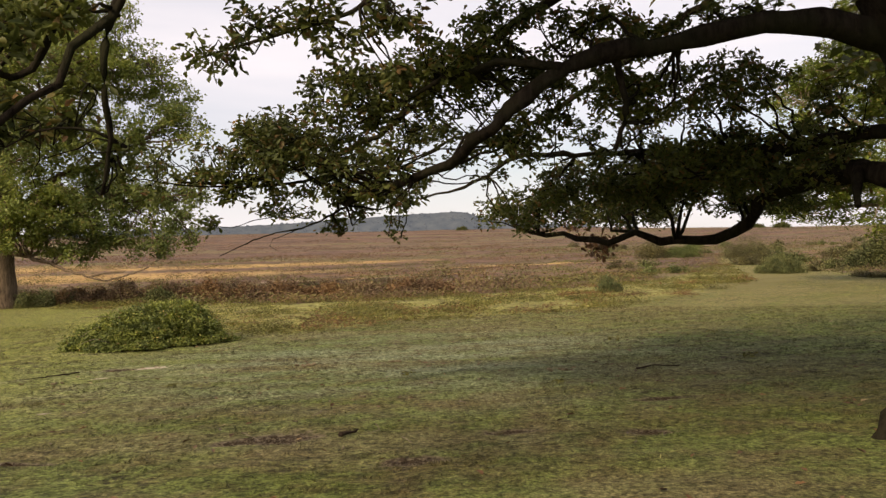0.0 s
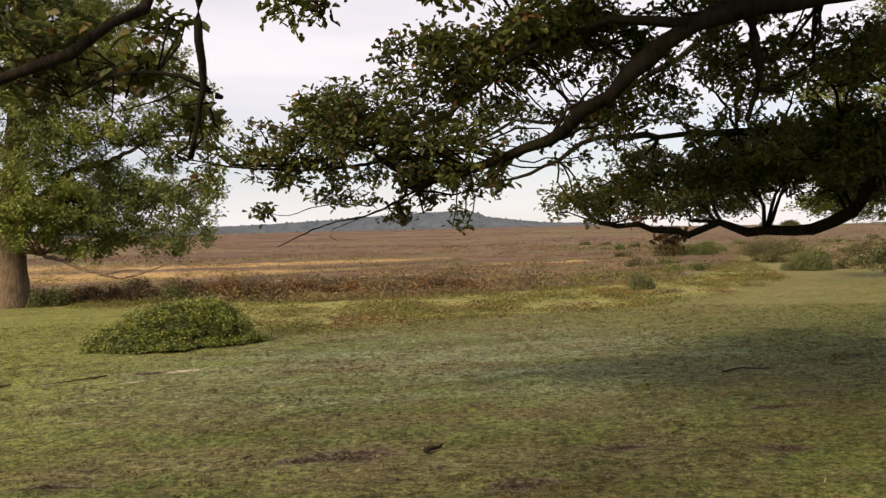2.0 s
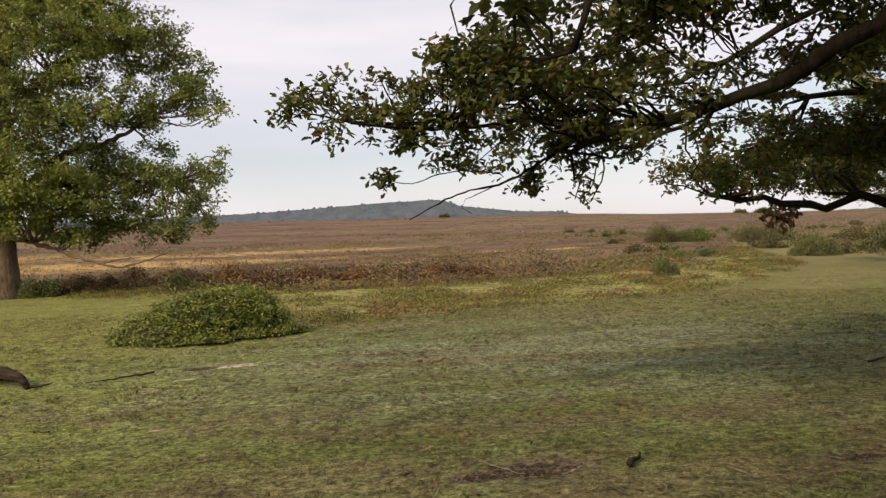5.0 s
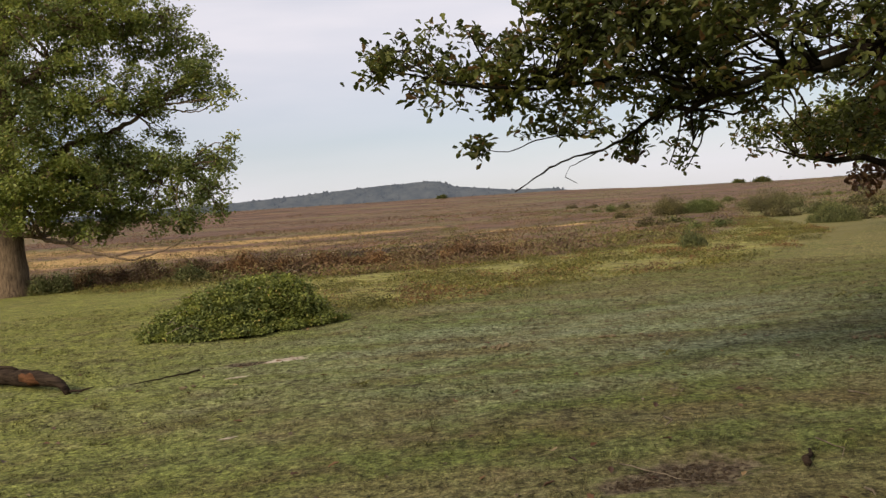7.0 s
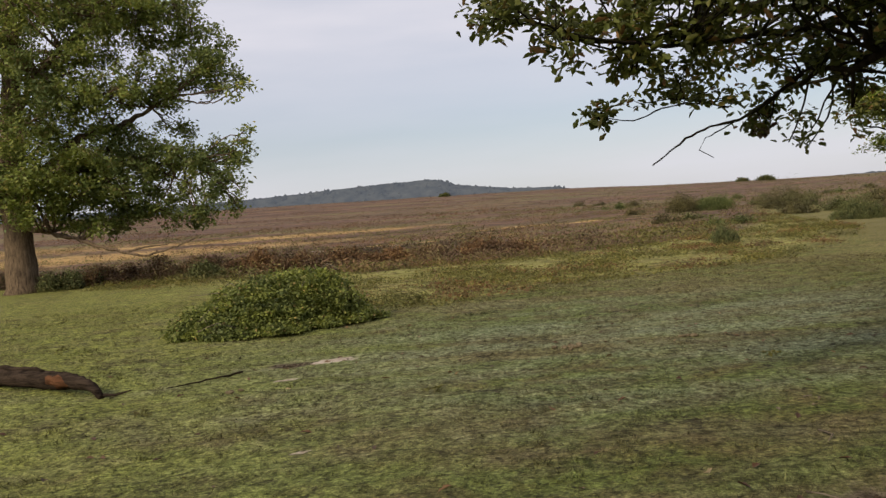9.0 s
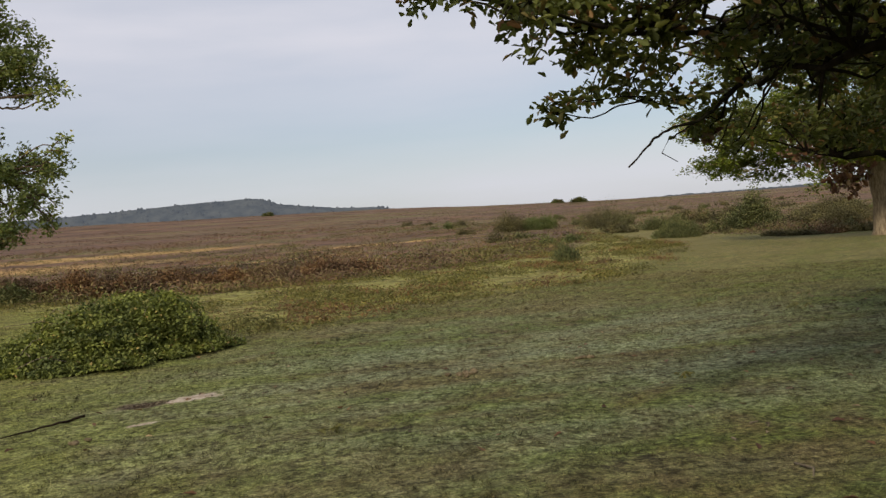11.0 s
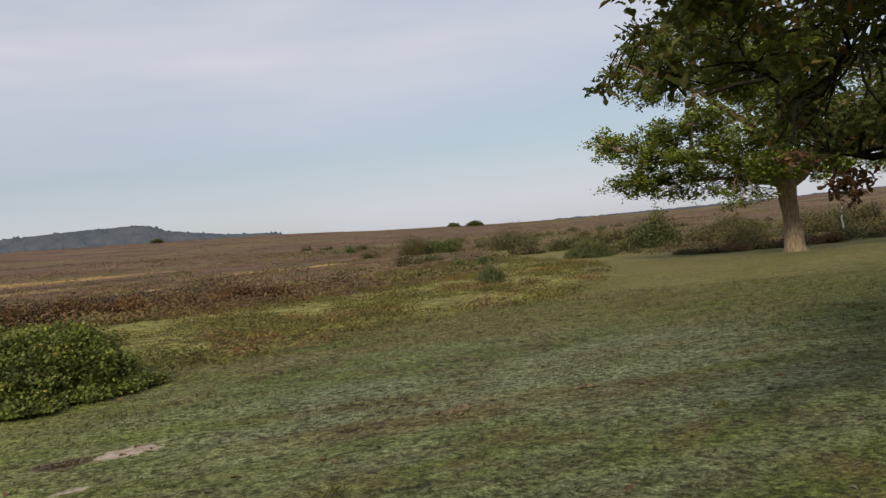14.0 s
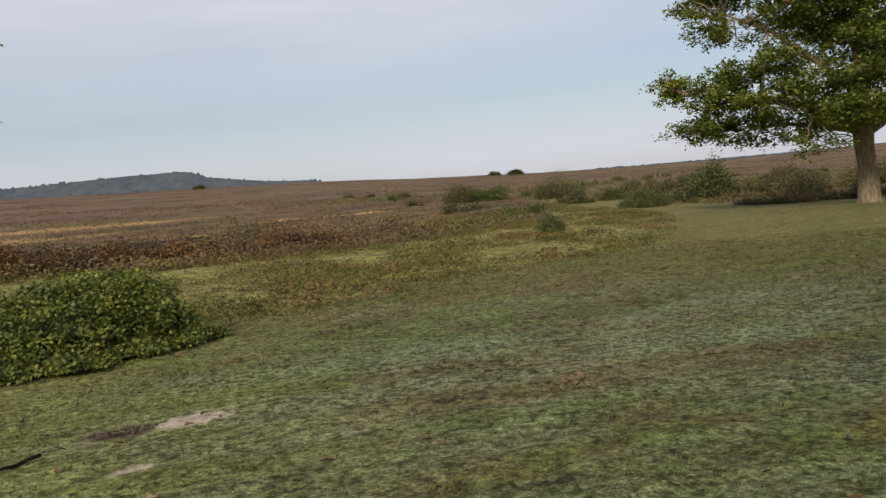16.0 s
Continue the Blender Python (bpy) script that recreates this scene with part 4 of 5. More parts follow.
LEFT_PADS_C = [(-15.3, 34.0, 6.8, 2.0, 1.1), (-16.6, 34.0, 4.7, 1.8, 1.0), (-14.5, 35.4, 5.9, 2.0, 0.8, 0.7), (-12.9, 37.0, 6.1, 1.4, 0.6, 0.6), (-11.2, 37.0, 8.9, 1.2, 0.9), (-15.0, 34.4, 4.0, 2.2, 0.9), (-16.9, 33.2, 3.0, 1.3, 0.6), (-12.2, 36.4, 9.3, 1.6, 1.1), (-14.5, 34.0, 10.2, 2.4, 1.3), (-16.62, 33.27, 3.6, 1.3, 0.98, 1.2), (-16.52, 33.09, 5.72, 1.3, 0.87, 1.0), (-15.18, 33.78, 4.68, 1.52, 0.87, 1.0), (-15.96, 33.55, 7.68, 1.54, 1.1, 1.0), (-10.75, 37.75, 4.59, 0.82, 0.82, 1.0), (-12.09, 37.04, 2.66, 1.38, 0.51, 1.0), (-15.08, 35.05, 2.48, 1.57, 0.49, 1.0), (-10.7, 37.85, 7.75, 0.71, 0.47, 1.2), (-17.14, 33.72, 8.91, 1.1, 1.1, 1.0), (-17.29, 33.85, 7.02, 1.1, 0.99, 1.0), (-17.3, 33.83, 4.89, 1.09, 0.98, 1.0), (-16.71, 33.51, 10.35, 1.32, 1.1, 1.0)]
LEFT_PADS_D = [(-13.31, 35.0, 4.5, 1.2, 0.95, 1.8), (-11.87, 35.0, 4.6, 1.0, 0.8, 1.8), (-10.72, 34.9, 3.65, 0.9, 0.75, 1.8), (-10.2, 34.9, 4.75, 0.7, 0.55, 1.8), (-9.72, 34.9, 5.3, 0.42, 0.4, 2.0), (-11.4, 34.9, 2.8, 0.78, 0.6, 2.0), (-12.85, 35.0, 2.75, 1.0, 0.7, 1.8), (-14.5, 35.0, 2.7, 1.1, 0.75, 1.8), (-16.1, 35.0, 3.0, 1.1, 0.8, 1.5), (-17.2, 33.4, 3.8, 1.2, 0.9, 1.5), (-10.3, 34.9, 2.85, 0.5, 0.45, 2.0), (-15.2, 35.0, 4.05, 1.2, 0.9, 1.6), (-9.95, 35.0, 6.95, 0.62, 0.5, 2.0), (-10.95, 35.0, 7.75, 1.1, 0.75, 1.6), (-12.9, 35.0, 6.9, 1.2, 0.6, 1.2)]
oak_left = tree("oak_tree", "tall green oak with a stout tan trunk at the heath's edge", LEFT_TRUNK, LEFT_LIMBS, LEFT_PADS_A + LEFT_PADS_B + LEFT_PADS_C + LEFT_PADS_D, 2.9, 52, 0.145, 0.17, OAK_LEFT, BARK_LEFT, 0.3, False, 8, 0.014)

RIGHT_TRUNK = [(19.75, 33.4, -0.45, 0.66), (19.72, 33.4, 0.0, 0.4), (19.65, 33.35, 1.2, 0.31), (19.5, 33.3, 2.3, 0.36), (19.5, 33.3, 4.5, 0.28), (19.8, 33.2, 8.0, 0.18), (20.0, 33.2, 12.0, 0.05)]
RIGHT_LIMBS = [
    ([(19.5, 33.3, 2.2), (18.6, 33.6, 3.1), (17.4, 34.0, 3.6), (15.6, 34.6, 4.0), (13.6, 35.2, 4.3)], 0.2, 0.04),
    ([(19.5, 33.3, 3.8), (18.2, 34.0, 5.2), (16.6, 34.6, 6.5), (15.0, 35.4, 7.4)], 0.17, 0.04),
    ([(19.5, 33.3, 2.4), (18.0, 34.4, 2.9), (16.4, 35.2, 3.0), (14.6, 35.8, 2.9)], 0.12, 0.03),
    ([(19.6, 33.3, 2.3), (21.0, 32.6, 3.5), (22.8, 31.6, 4.2), (25.0, 30.4, 4.4)], 0.2, 0.05),
    ([(19.6, 33.3, 5.0), (18.8, 33.4, 7.0), (17.6, 34.0, 8.6)], 0.14, 0.04),
    ([(19.7, 33.2, 6.0), (21.6, 32.0, 8.2), (23.0, 31.0, 9.6)], 0.14, 0.04),
]
RIGHT_PADS_A = [(14.3, 35.6, 4.6, 1.8, 0.65), (16.0, 34.0, 5.0, 2.2, 0.7), (15.2, 35.4, 3.1, 2.0, 0.5), (17.2, 32.2, 4.2, 2.4, 0.8), (20.2, 33.4, 6.0, 2.8, 1.2), (15.7, 36.0, 8.0, 1.6, 0.9), (17.0, 34.2, 8.5, 2.3, 0.9), (18.5, 35.0, 3.1, 2.0, 0.6), (18.7, 31.0, 3.0, 1.9, 0.7), (22.0, 32.0, 4.7, 2.4, 1.4), (19.5, 32.5, 7.8, 2.8, 1.2), (18.5, 35.4, 9.5, 1.9, 1.1)]
RIGHT_PADS_B = [(23.5, 30.5, 3.4, 2.4, 1.2), (23.2, 30.6, 6.3, 2.7, 1.6), (18.4, 34.0, 11.0, 2.8, 1.4), (20.6, 32.1, 11.2, 3.2, 1.6), (23.2, 31.0, 9.8, 2.8, 1.7), (20.2, 32.0, 13.0, 2.7, 1.4), (25.4, 29.8, 4.6, 2.5, 1.6)]
RIGHT_PADS_C = [(18.7, 34.8, 7.0, 2.1, 1.1), (16.0, 33.3, 5.8, 1.1, 0.5, 0.6), (17.4, 31.4, 3.0, 1.6, 0.6, 1.2), (18.6, 30.9, 3.2, 1.7, 0.7, 1.2), (15.2, 34.3, 3.8, 2.3, 0.6, 1.2), (13.6, 36.6, 4.8, 1.0, 0.6), (15.3, 37.16, 8.08, 1.1, 0.68, 1.2), (15.92, 35.99, 8.6, 1.44, 0.84, 1.2), (17.23, 35.44, 9.36, 1.71, 0.97, 1.2), (15.14, 36.33, 6.64, 1.42, 0.52, 1.0), (14.0, 37.35, 4.79, 0.83, 0.66, 1.2), (14.89, 36.92, 3.07, 1.42, 0.47, 1.2), (16.09, 34.87, 2.57, 1.61, 0.37, 1.0), (17.05, 32.83, 2.12, 1.34, 0.4, 1.0), (17.39, 33.21, 7.26, 1.84, 0.92, 1.0), (18.1, 31.4, 4.3, 1.5, 0.7), (18.6, 31.6, 5.7, 1.6, 0.8), (17.2, 31.2, 3.4, 1.4, 0.5)]
RIGHT_PADS_D = [(15.19, 34.89, 6.45, 0.93, 0.65, 1.4), (16.88, 34.30, 5.46, 0.93, 0.65, 1.4), (18.56, 33.82, 6.34, 1.04, 0.73, 1.4), (19.76, 33.33, 4.56, 1.04, 0.73, 1.4), (17.51, 34.00, 3.94, 0.83, 0.58, 1.4), (15.17, 34.77, 4.37, 0.93, 0.65, 1.4), (19.43, 33.59, 7.09, 1.04, 0.73, 1.4), (14.08, 35.29, 7.19, 0.62, 0.44, 1.4), (16.05, 34.43, 3.25, 0.83, 0.58, 1.4), (17.98, 33.78, 2.75, 0.83, 0.58, 1.4), (13.53, 35.32, 4.74, 0.62, 0.44, 1.4), (13.84, 35.11, 3.04, 0.73, 0.51, 1.4), (19.80, 33.22, 3.09, 0.83, 0.58, 1.4), (16.26, 34.60, 7.18, 0.83, 0.58, 1.4), (17.42, 34.21, 6.86, 0.83, 0.58, 1.4), (20.50, 33.18, 5.94, 1.04, 0.73, 1.4)]
oak_right = tree("oak_tree", "broad fresh-green oak on a pale tan trunk beside the path", RIGHT_TRUNK, RIGHT_LIMBS, RIGHT_PADS_A + RIGHT_PADS_B + RIGHT_PADS_C + RIGHT_PADS_D, 3.9, 48, 0.16, 0.16, OAK_RIGHT, BARK_FAR, 0.55, False, 8, 0.013)


# ---- bushes ----
def bush(name, label, category, mounds, leaf, leaf_size, density, group="", slim=0.55, flat=0.35, sprigs=False):
    """Mounds (x, y, half width, half depth, height) of leaves on thin stems."""
    x0, y0 = mounds[0][:2]
    z0 = float(height(x0, y0))
    root = tagged(new(name), label, category, group)
    root.location = (x0, y0, z0)
    stems, places = Tubes(), []
    for x, y, a, b, h in mounds:
        n = int(density * (a * b * 3.1 + (a + b) * h * 2))
        d = rng.normal(0, 1, (n, 3))
        d[:, 2] = np.abs(d[:, 2])
        d /= np.linalg.norm(d, axis=1, keepdims=True)
        lump = 0.66 + 0.7 * fbm(d[:, 0] * 2.2 + x, d[:, 1] * 2.2 + d[:, 2] * 2.4 + y, 6)
        if leaf is BRAMBLE:
            d *= (rng.random((n, 1)) ** 0.3) * (0.74 + 0.85 * (lump[:, None] - 0.66)) * rng.normal(1.0, 0.08, (n, 1))
            d[:, 2] = (1.0 - (1.0 - np.minimum(d[:, 2], 1.0)) ** 1.5) * 0.97
        else:
            tuft = 0.45 + 1.1 * fbm(d[:, 0] * 3.6 + x * 1.7, d[:, 1] * 3.6 + d[:, 2] * 4.0 + y, 8)
            d *= (rng.random((n, 1)) ** 0.38) * (0.5 * lump + 0.5 * tuft)[:, None] * rng.normal(1.0, 0.13, (n, 1))
            d[:, 2] = np.abs(d[:, 2])
        p = d * (a, b, h)
        p[:, :2] += (x - x0, y - y0)
        p[:, 2] += np.maximum(height(p[:, 0] + x0, p[:, 1] + y0) - z0, -0.5) + 0.02
        if leaf is BRAMBLE:
            p = np.repeat(p[::9], 9, 0)[:n] + rng.normal(0, 0.038, (n, 3))
            p[:, 2] = np.maximum(p[:, 2], 0.02)
        places.append(p)
        foot = np.array((x - x0, y - y0, float(height(x, y)) - z0 - 0.05))
        for k in range(14):
            q = p[rng.integers(n)]
            s = foot + rng.normal(0, 0.25, 3) * (a, b, 0)
            mid = (s + q) / 2 + (0, 0, 0.15 * h)
            stems.add([s, mid, q], [0.012, 0.009, 0.004], 4)
    tagged(part("woody_core", stems.mesh("woody_core", BARK_LOG), root), kind="stuff")
    places = np.concatenate(places)
    sizes = leaf_size * rng.uniform(0.6, 1.4, len(places))
    if sprigs:
        me = sprig_mesh("foliage", places - np.stack([0 * sizes, 0 * sizes, sizes * 0.5], 1), sizes, leaf, slim, 0.5)
    else:
        me = card_mesh("foliage", places, sizes, leaf, flat, slim)
    part("foliage", me, root)
    if leaf is BRAMBLE:
        canes = Tubes()
        for k in range(46):
            q = places[rng.integers(len(places))]
            way = np.array((rng.normal(0, 0.3), rng.normal(0, 0.3), 0.0))
            canes.add(bend([q - way * 0.3, q + way * 0.3 + (0, 0, 0.09), q + way + (0, 0, rng.uniform(-0.05, 0.1))], 0.08, 0.006), [0.005] * 40, 4)
        tagged(part("arching_canes", canes.mesh("arching_canes", TWIG_PALE), root, "thin dry arching bramble canes"), kind="stuff")
    return root


bush("bramble_bush", "dense green bramble mound sprawling on the turf", "bush", [(-6.0, 18.65, 0.95, 0.9, 0.88), (-6.65, 18.3, 0.8, 0.8, 0.72), (-7.2, 18.0, 0.6, 0.6, 0.44), (-5.45, 18.6, 0.55, 0.6, 0.52), (-6.3, 17.95, 0.65, 0.5, 0.46), (-6.9, 17.6, 0.5, 0.4, 0.26), (-7.6, 17.9, 0.38, 0.36, 0.2), (-5.05, 18.5, 0.3, 0.35, 0.18), (-4.75, 18.6, 0.22, 0.16, 0.07), (-5.6, 17.95, 0.36, 0.3, 0.13), (-6.2, 17.5, 0.42, 0.3, 0.13), (-6.9, 17.25, 0.4, 0.3, 0.1), (-5.2, 18.2, 0.3, 0.25, 0.1), (-7.5, 17.5, 0.35, 0.28, 0.09)], BRAMBLE, 0.05, 3700, flat=0.3, slim=0.7)
bush("gorse_bush", "small grey-green gorse bush at the path's edge", "bush", [(6.1, 32.2, 0.42, 0.38, 0.62), (6.45, 32.3, 0.25, 0.25, 0.4)], GORSE, 0.12, 900, slim=0.25, sprigs=True)
bush("scrub_bush", "rounded grey-green scrub bush by the track", "bush", [(18.3, 47.0, 1.0, 0.8, 1.05), (19.1, 47.2, 0.75, 0.65, 0.85), (17.5, 47.1, 0.5, 0.5, 0.5)], GORSE, 0.11, 900, "scrub on the moor", 0.3, sprigs=True)
bush("birch_scrub", "leafless brown birch scrub on the moor", "bush", [(26.0, 73, 2.0, 1.6, 2.2), (24.6, 73, 1.3, 1.1, 1.5)], SCRUB, 0.12, 270, "scrub on the moor", 0.25)
bush("gorse_bush", "low bright green gorse on the moor", "bush", [(21.0, 77, 1.5, 1.2, 1.0), (22.4, 77.5, 1.0, 0.9, 1.2)], BRIGHT, 0.12, 540, "scrub on the moor", 0.4)
bush("scrub_bush", "olive brown scrub on the moor", "bush", [(18.6, 76.5, 1.6, 1.3, 1.6)], SCRUB, 0.12, 450, "scrub on the moor", 0.3)
bush("hawthorn_bush", "uneven dark green hawthorn thicket among scrub", "bush", [(26.0, 52.5, 1.0, 0.9, 1.9), (27.2, 53, 1.0, 0.9, 2.3), (24.9, 52.3, 0.8, 0.8, 1.1), (26.6, 52.4, 0.7, 0.7, 2.5), (28.4, 53.3, 1.0, 0.9, 1.2), (23.8, 52.5, 0.7, 0.7, 0.7)], GORSE, 0.13, 300, "scrub on the moor", 0.5)
bush("scrub_bush", "dark brown twiggy bush behind the oak", "bush", [(30.5, 49.5, 1.3, 1.1, 1.2), (31.6, 49.9, 0.8, 0.8, 0.8)], SCRUB, 0.12, 480, "scrub on the moor", 0.3)
for i, (x, y, a, h) in enumerate([(20.6, 40.0, 1.0, 0.5), (22.4, 40.2, 1.3, 0.65), (24.4, 40.4, 1.4, 0.7), (27.0, 40.6, 1.5, 0.8), (30.0, 40.8, 1.6, 0.9), (33.0, 41.0, 1.6, 0.9)]):
    bush("bracken_patch", "dry brown bracken along the edge of the turf", "bracken", [(x + rng.uniform(-1, 1) * a, y + rng.uniform(-0.5, 0.9), a * rng.uniform(0.4, 0.75), rng.uniform(0.4, 0.7), h * rng.uniform(0.3, 0.7)) for _ in range(5)], BRACKEN if i % 2 else SCRUB, 0.1, 520, "bracken behind the oak", 0.45)
for i, (x, y, a, h) in enumerate([(22.0, 62, 1.6, 0.9), (26.5, 64, 2.2, 1.2), (34, 54, 2.2, 1.9), (37.5, 52, 2.2, 2.0), (41, 53, 2.4, 2.2), (36, 66, 2.6, 2.2), (42, 64, 2.6, 2.4), (28, 76, 2.4, 1.8), (22, 84, 2.2, 1.5), (48, 58, 2.6, 2.2), (29, 56, 1.6, 1.0), (27.5, 52, 1.3, 0.8), (33, 70, 2.2, 1.7), (40, 76, 2.6, 2.2), (47, 72, 2.8, 2.4), (36, 59, 2.0, 1.5), (45, 48, 2.2, 1.8), (39, 47, 2.0, 1.5), (35.5, 45.5, 1.6, 1.2)]):
    bush("scrub_bush", "grey-brown heath scrub on the rising moor", "bush", [(x + rng.uniform(-0.9, 0.9) * a, y + rng.uniform(-0.9, 0.9), a * rng.uniform(0.3, 0.65), a * rng.uniform(0.3, 0.6), h * rng.uniform(0.3, 0.8)) for _ in range(5)], (SCRUB, GORSE, SCRUB)[i % 3], 0.15, 140, "scrub on the moor", 0.35)
for x, y, a, h in [(-14.2, 36.8, 1.1, 0.75), (-12.4, 36.0, 1.2, 0.85), (-10.6, 35.8, 1.3, 0.8), (-8.8, 35.6, 1.2, 0.75), (-7.0, 35.0, 1.2, 0.65), (-16.2, 36.6, 0.9, 0.55), (-5.4, 35.6, 1.1, 0.5), (-19.2, 38.2, 1.0, 0.6), (-16.3, 35.3, 0.7, 0.6), (-15.3, 35.8, 0.8, 0.5), (-11.5, 34.6, 0.9, 0.5), (-8.1, 34.2, 1.0, 0.5), (-3.2, 35.4, 1.1, 0.5), (-1.0, 36.2, 1.2, 0.5)]:
    bush("heather_clump", "tall dark russet heather at the heath's edge", "heather", [(x + rng.uniform(-1, 1) * a, y + rng.uniform(-0.7, 0.9), a * rng.uniform(0.35, 0.75), rng.uniform(0.3, 0.7), h * rng.uniform(0.5, 1.3)) for _ in range(7)], (HEATHER, BRACKEN, RUST, GORSE)[int(-x * 10) % 4], 0.09, 640, "heather at the heath's edge", 0.45)
for k in range(64):
    x, y = MID[0] + rng.uniform(16, 60), rng.uniform(46, 125)
    x = x * (0.5 + y / 140)
    if heath_at(np.array([x]), np.array([y]))[0] > 0.5:
        a = rng.uniform(0.5, 1.1)
        bush("gorse_bush", "low dark gorse dotted over the heather", "bush", [(x + rng.uniform(-1, 1) * a, y + rng.uniform(-0.5, 0.5), a * rng.uniform(0.4, 0.8), a * 0.5, a * rng.uniform(0.4, 0.8)) for _ in range(3)], (GORSE, SCRUB, SCRUB, BRIGHT)[k % 4], 0.15, 130, "scrub on the moor", 0.35)
for x, y, a, h in [(117, 318, 2.6, 1.6), (125, 316, 3.2, 2.1), (8, 343, 2.4, 1.5)]:
    bush("far_bush", "dark round bush on the moor's skyline", "bush", [(x, y, a, a, h)], OAK_NEAR, 0.5, 34, "bushes on the skyline", 0.6)


def birch_stem():
    x, y = 33.5, 44.5
    root = tagged(new("birch_tree"), "slender white birch stem among brown scrub", "tree")
    root.location = (x, y, float(height(x, y)) - 0.1)
    t = Tubes()
    p = bend([(0, 0, 0), (0.05, 0, 0.7), (0.0, 0.02, 1.4), (0.1, 0, 1.9)], 0.2, 0.015)
    t.add(p, taper(len(p), 0.055, 0.03), 8)
    part("trunk", t.mesh("trunk", BIRCH), root)
    t = Tubes()
    for k in range(16):
        s = p[rng.integers(3, len(p))]
        t.add([s, s + rng.normal(0, 0.2, 3) + (0, 0, 0.3), s + rng.normal(0, 0.4, 3) + (0, 0, 0.5)], [0.014, 0.01, 0.004], 4)
    part("branchwork", t.mesh("branchwork", BARK_LOG), root)


birch_stem()


# ---- fallen wood ----
def fallen_log():
    root = tagged(new("fallen_log"), "fallen weathered branch with torn pale wood near its end", "log")
    root.location = (-8.65, 14.2, float(height(-8.65, 14.2)))
    t = Tubes()
    p = bend([(-2.4, 1.6, 0.14), (-1.2, 0.9, 0.14), (0.0, 0.05, 0.13), (0.75, -0.5, 0.125)], 0.15, 0.008)
    t.add(p, taper(len(p), 0.135, 0.1), 14, 0.06)
    for k in range(5):
        a = rng.uniform(0.2, 2.6)
        u = rng.uniform(0.0, 0.5)
        q = [np.array(s) + np.array((0.02, -0.03, 0.0)) + 0.11 * np.array((0.55 * math.cos(a) * 0.8, -0.8 * math.cos(a), math.sin(a))) for s in p[int(u * len(p)):int((u + 0.45) * len(p))]]
        t.add(q, [0.028] * (len(q) - 1) + [0.01], 6, 0.3)
    part("log", t.mesh("log", BARK_LOG), root)
    t = Tubes()
    p = bend([(0.36, -0.27, 0.14), (0.5, -0.38, 0.14), (0.66, -0.5, 0.135), (0.8, -0.6, 0.12), (0.87, -0.65, 0.1)], 0.06, 0.008)
    t.add(p, [0.02, *np.interp(np.arange(len(p) - 2), [0, 4, len(p) - 4, len(p) - 3], [0.045, 0.062, 0.07, 0.055]), 0.03], 10, 0.3)
    part("torn_end", t.mesh("torn_end", WOOD_BARE), root, "torn orange-brown bare wood")
    t = Tubes()
    p = bend([(0.7, -0.46, 0.125), (0.88, -0.6, 0.12), (1.08, -0.76, 0.1), (1.24, -0.9, 0.04), (1.3, -0.97, -0.02)], 0.06, 0.006)
    t.add(p, taper(len(p), 0.1, 0.04), 12, 0.12)
    t.add([(1.34, -1.0, 0.01), (1.5, -1.08, 0.015), (1.66, -1.1, 0.05)], [0.018, 0.014, 0.006], 5)
    part("tip", t.mesh("tip", BARK_LOG), root)


fallen_log()


def stick(name, label, pts, r0, r1, bark):
    t = Tubes()
    p = bend([(a, b, float(height(a, b)) + 0.012 + r0 * 0.6) for a, b in pts], 0.08, 0.006)
    t.add(p, taper(len(p), r0, r1), 6, 0.2)
    ob = new(name, t.mesh(name, bark))
    return tagged(ob, label, "stick", "sticks on the turf")


stick("stick", "thin dark fallen stick on the turf", [(-6.05, 14.1), (-6.25, 13.9), (-6.5, 13.65), (-6.75, 13.5)], 0.014, 0.005, BARK_LOG)
stick("stick", "curved pale dry twig on the turf", [(-2.05, 8.45), (-1.9, 8.2), (-1.75, 8.0)], 0.005, 0.002, TWIG_PALE)
stick("stick", "curved pale dry twig on the turf", [(-0.75, 8.6), (-0.7, 8.35), (-0.8, 8.15)], 0.005, 0.002, TWIG_PALE)
stick("stick", "curved pale dry twig on the turf", [(-0.45, 7.9), (-0.35, 7.65)], 0.006, 0.003, TWIG_PALE)
stick("stick", "thin dark fallen stick on the turf", [(2.6, 11.9), (2.9, 12.0), (3.2, 11.9)], 0.014, 0.006, BARK_LOG)
stick("stick", "short pale dry twig lying on the turf", [(-1.10, 10.56), (-1.07, 10.58), (-1.03, 10.57)], 0.008, 0.004, TWIG_PALE)
stick("stick", "short pale dry twig lying on the turf", [(-1.44, 9.60), (-1.43, 9.46), (-1.50, 9.35)], 0.008, 0.004, TWIG_PALE)
stick("stick", "short pale dry twig lying on the turf", [(0.11, 9.87), (0.18, 9.78), (0.18, 9.67)], 0.008, 0.004, TWIG_PALE)
stick("stick", "short pale dry twig lying on the turf", [(-0.96, 7.60), (-0.94, 7.55), (-0.96, 7.50)], 0.008, 0.004, TWIG_PALE)
stick("stick", "short pale dry twig lying on the turf", [(-1.02, 10.49), (-1.03, 10.45), (-1.06, 10.42)], 0.008, 0.004, TWIG_PALE)
stick("stick", "short pale dry twig lying on the turf", [(-1.43, 10.27), (-1.42, 10.24), (-1.44, 10.21)], 0.008, 0.004, TWIG_PALE)
stick("stick", "short pale dry twig lying on the turf", [(-1.20, 11.23), (-1.18, 11.21), (-1.18, 11.18)], 0.008, 0.004, TWIG_PALE)
stick("stick", "short pale dry twig lying on the turf", [(-0.28, 11.31), (-0.25, 11.32), (-0.22, 11.31)], 0.008, 0.004, TWIG_PALE)
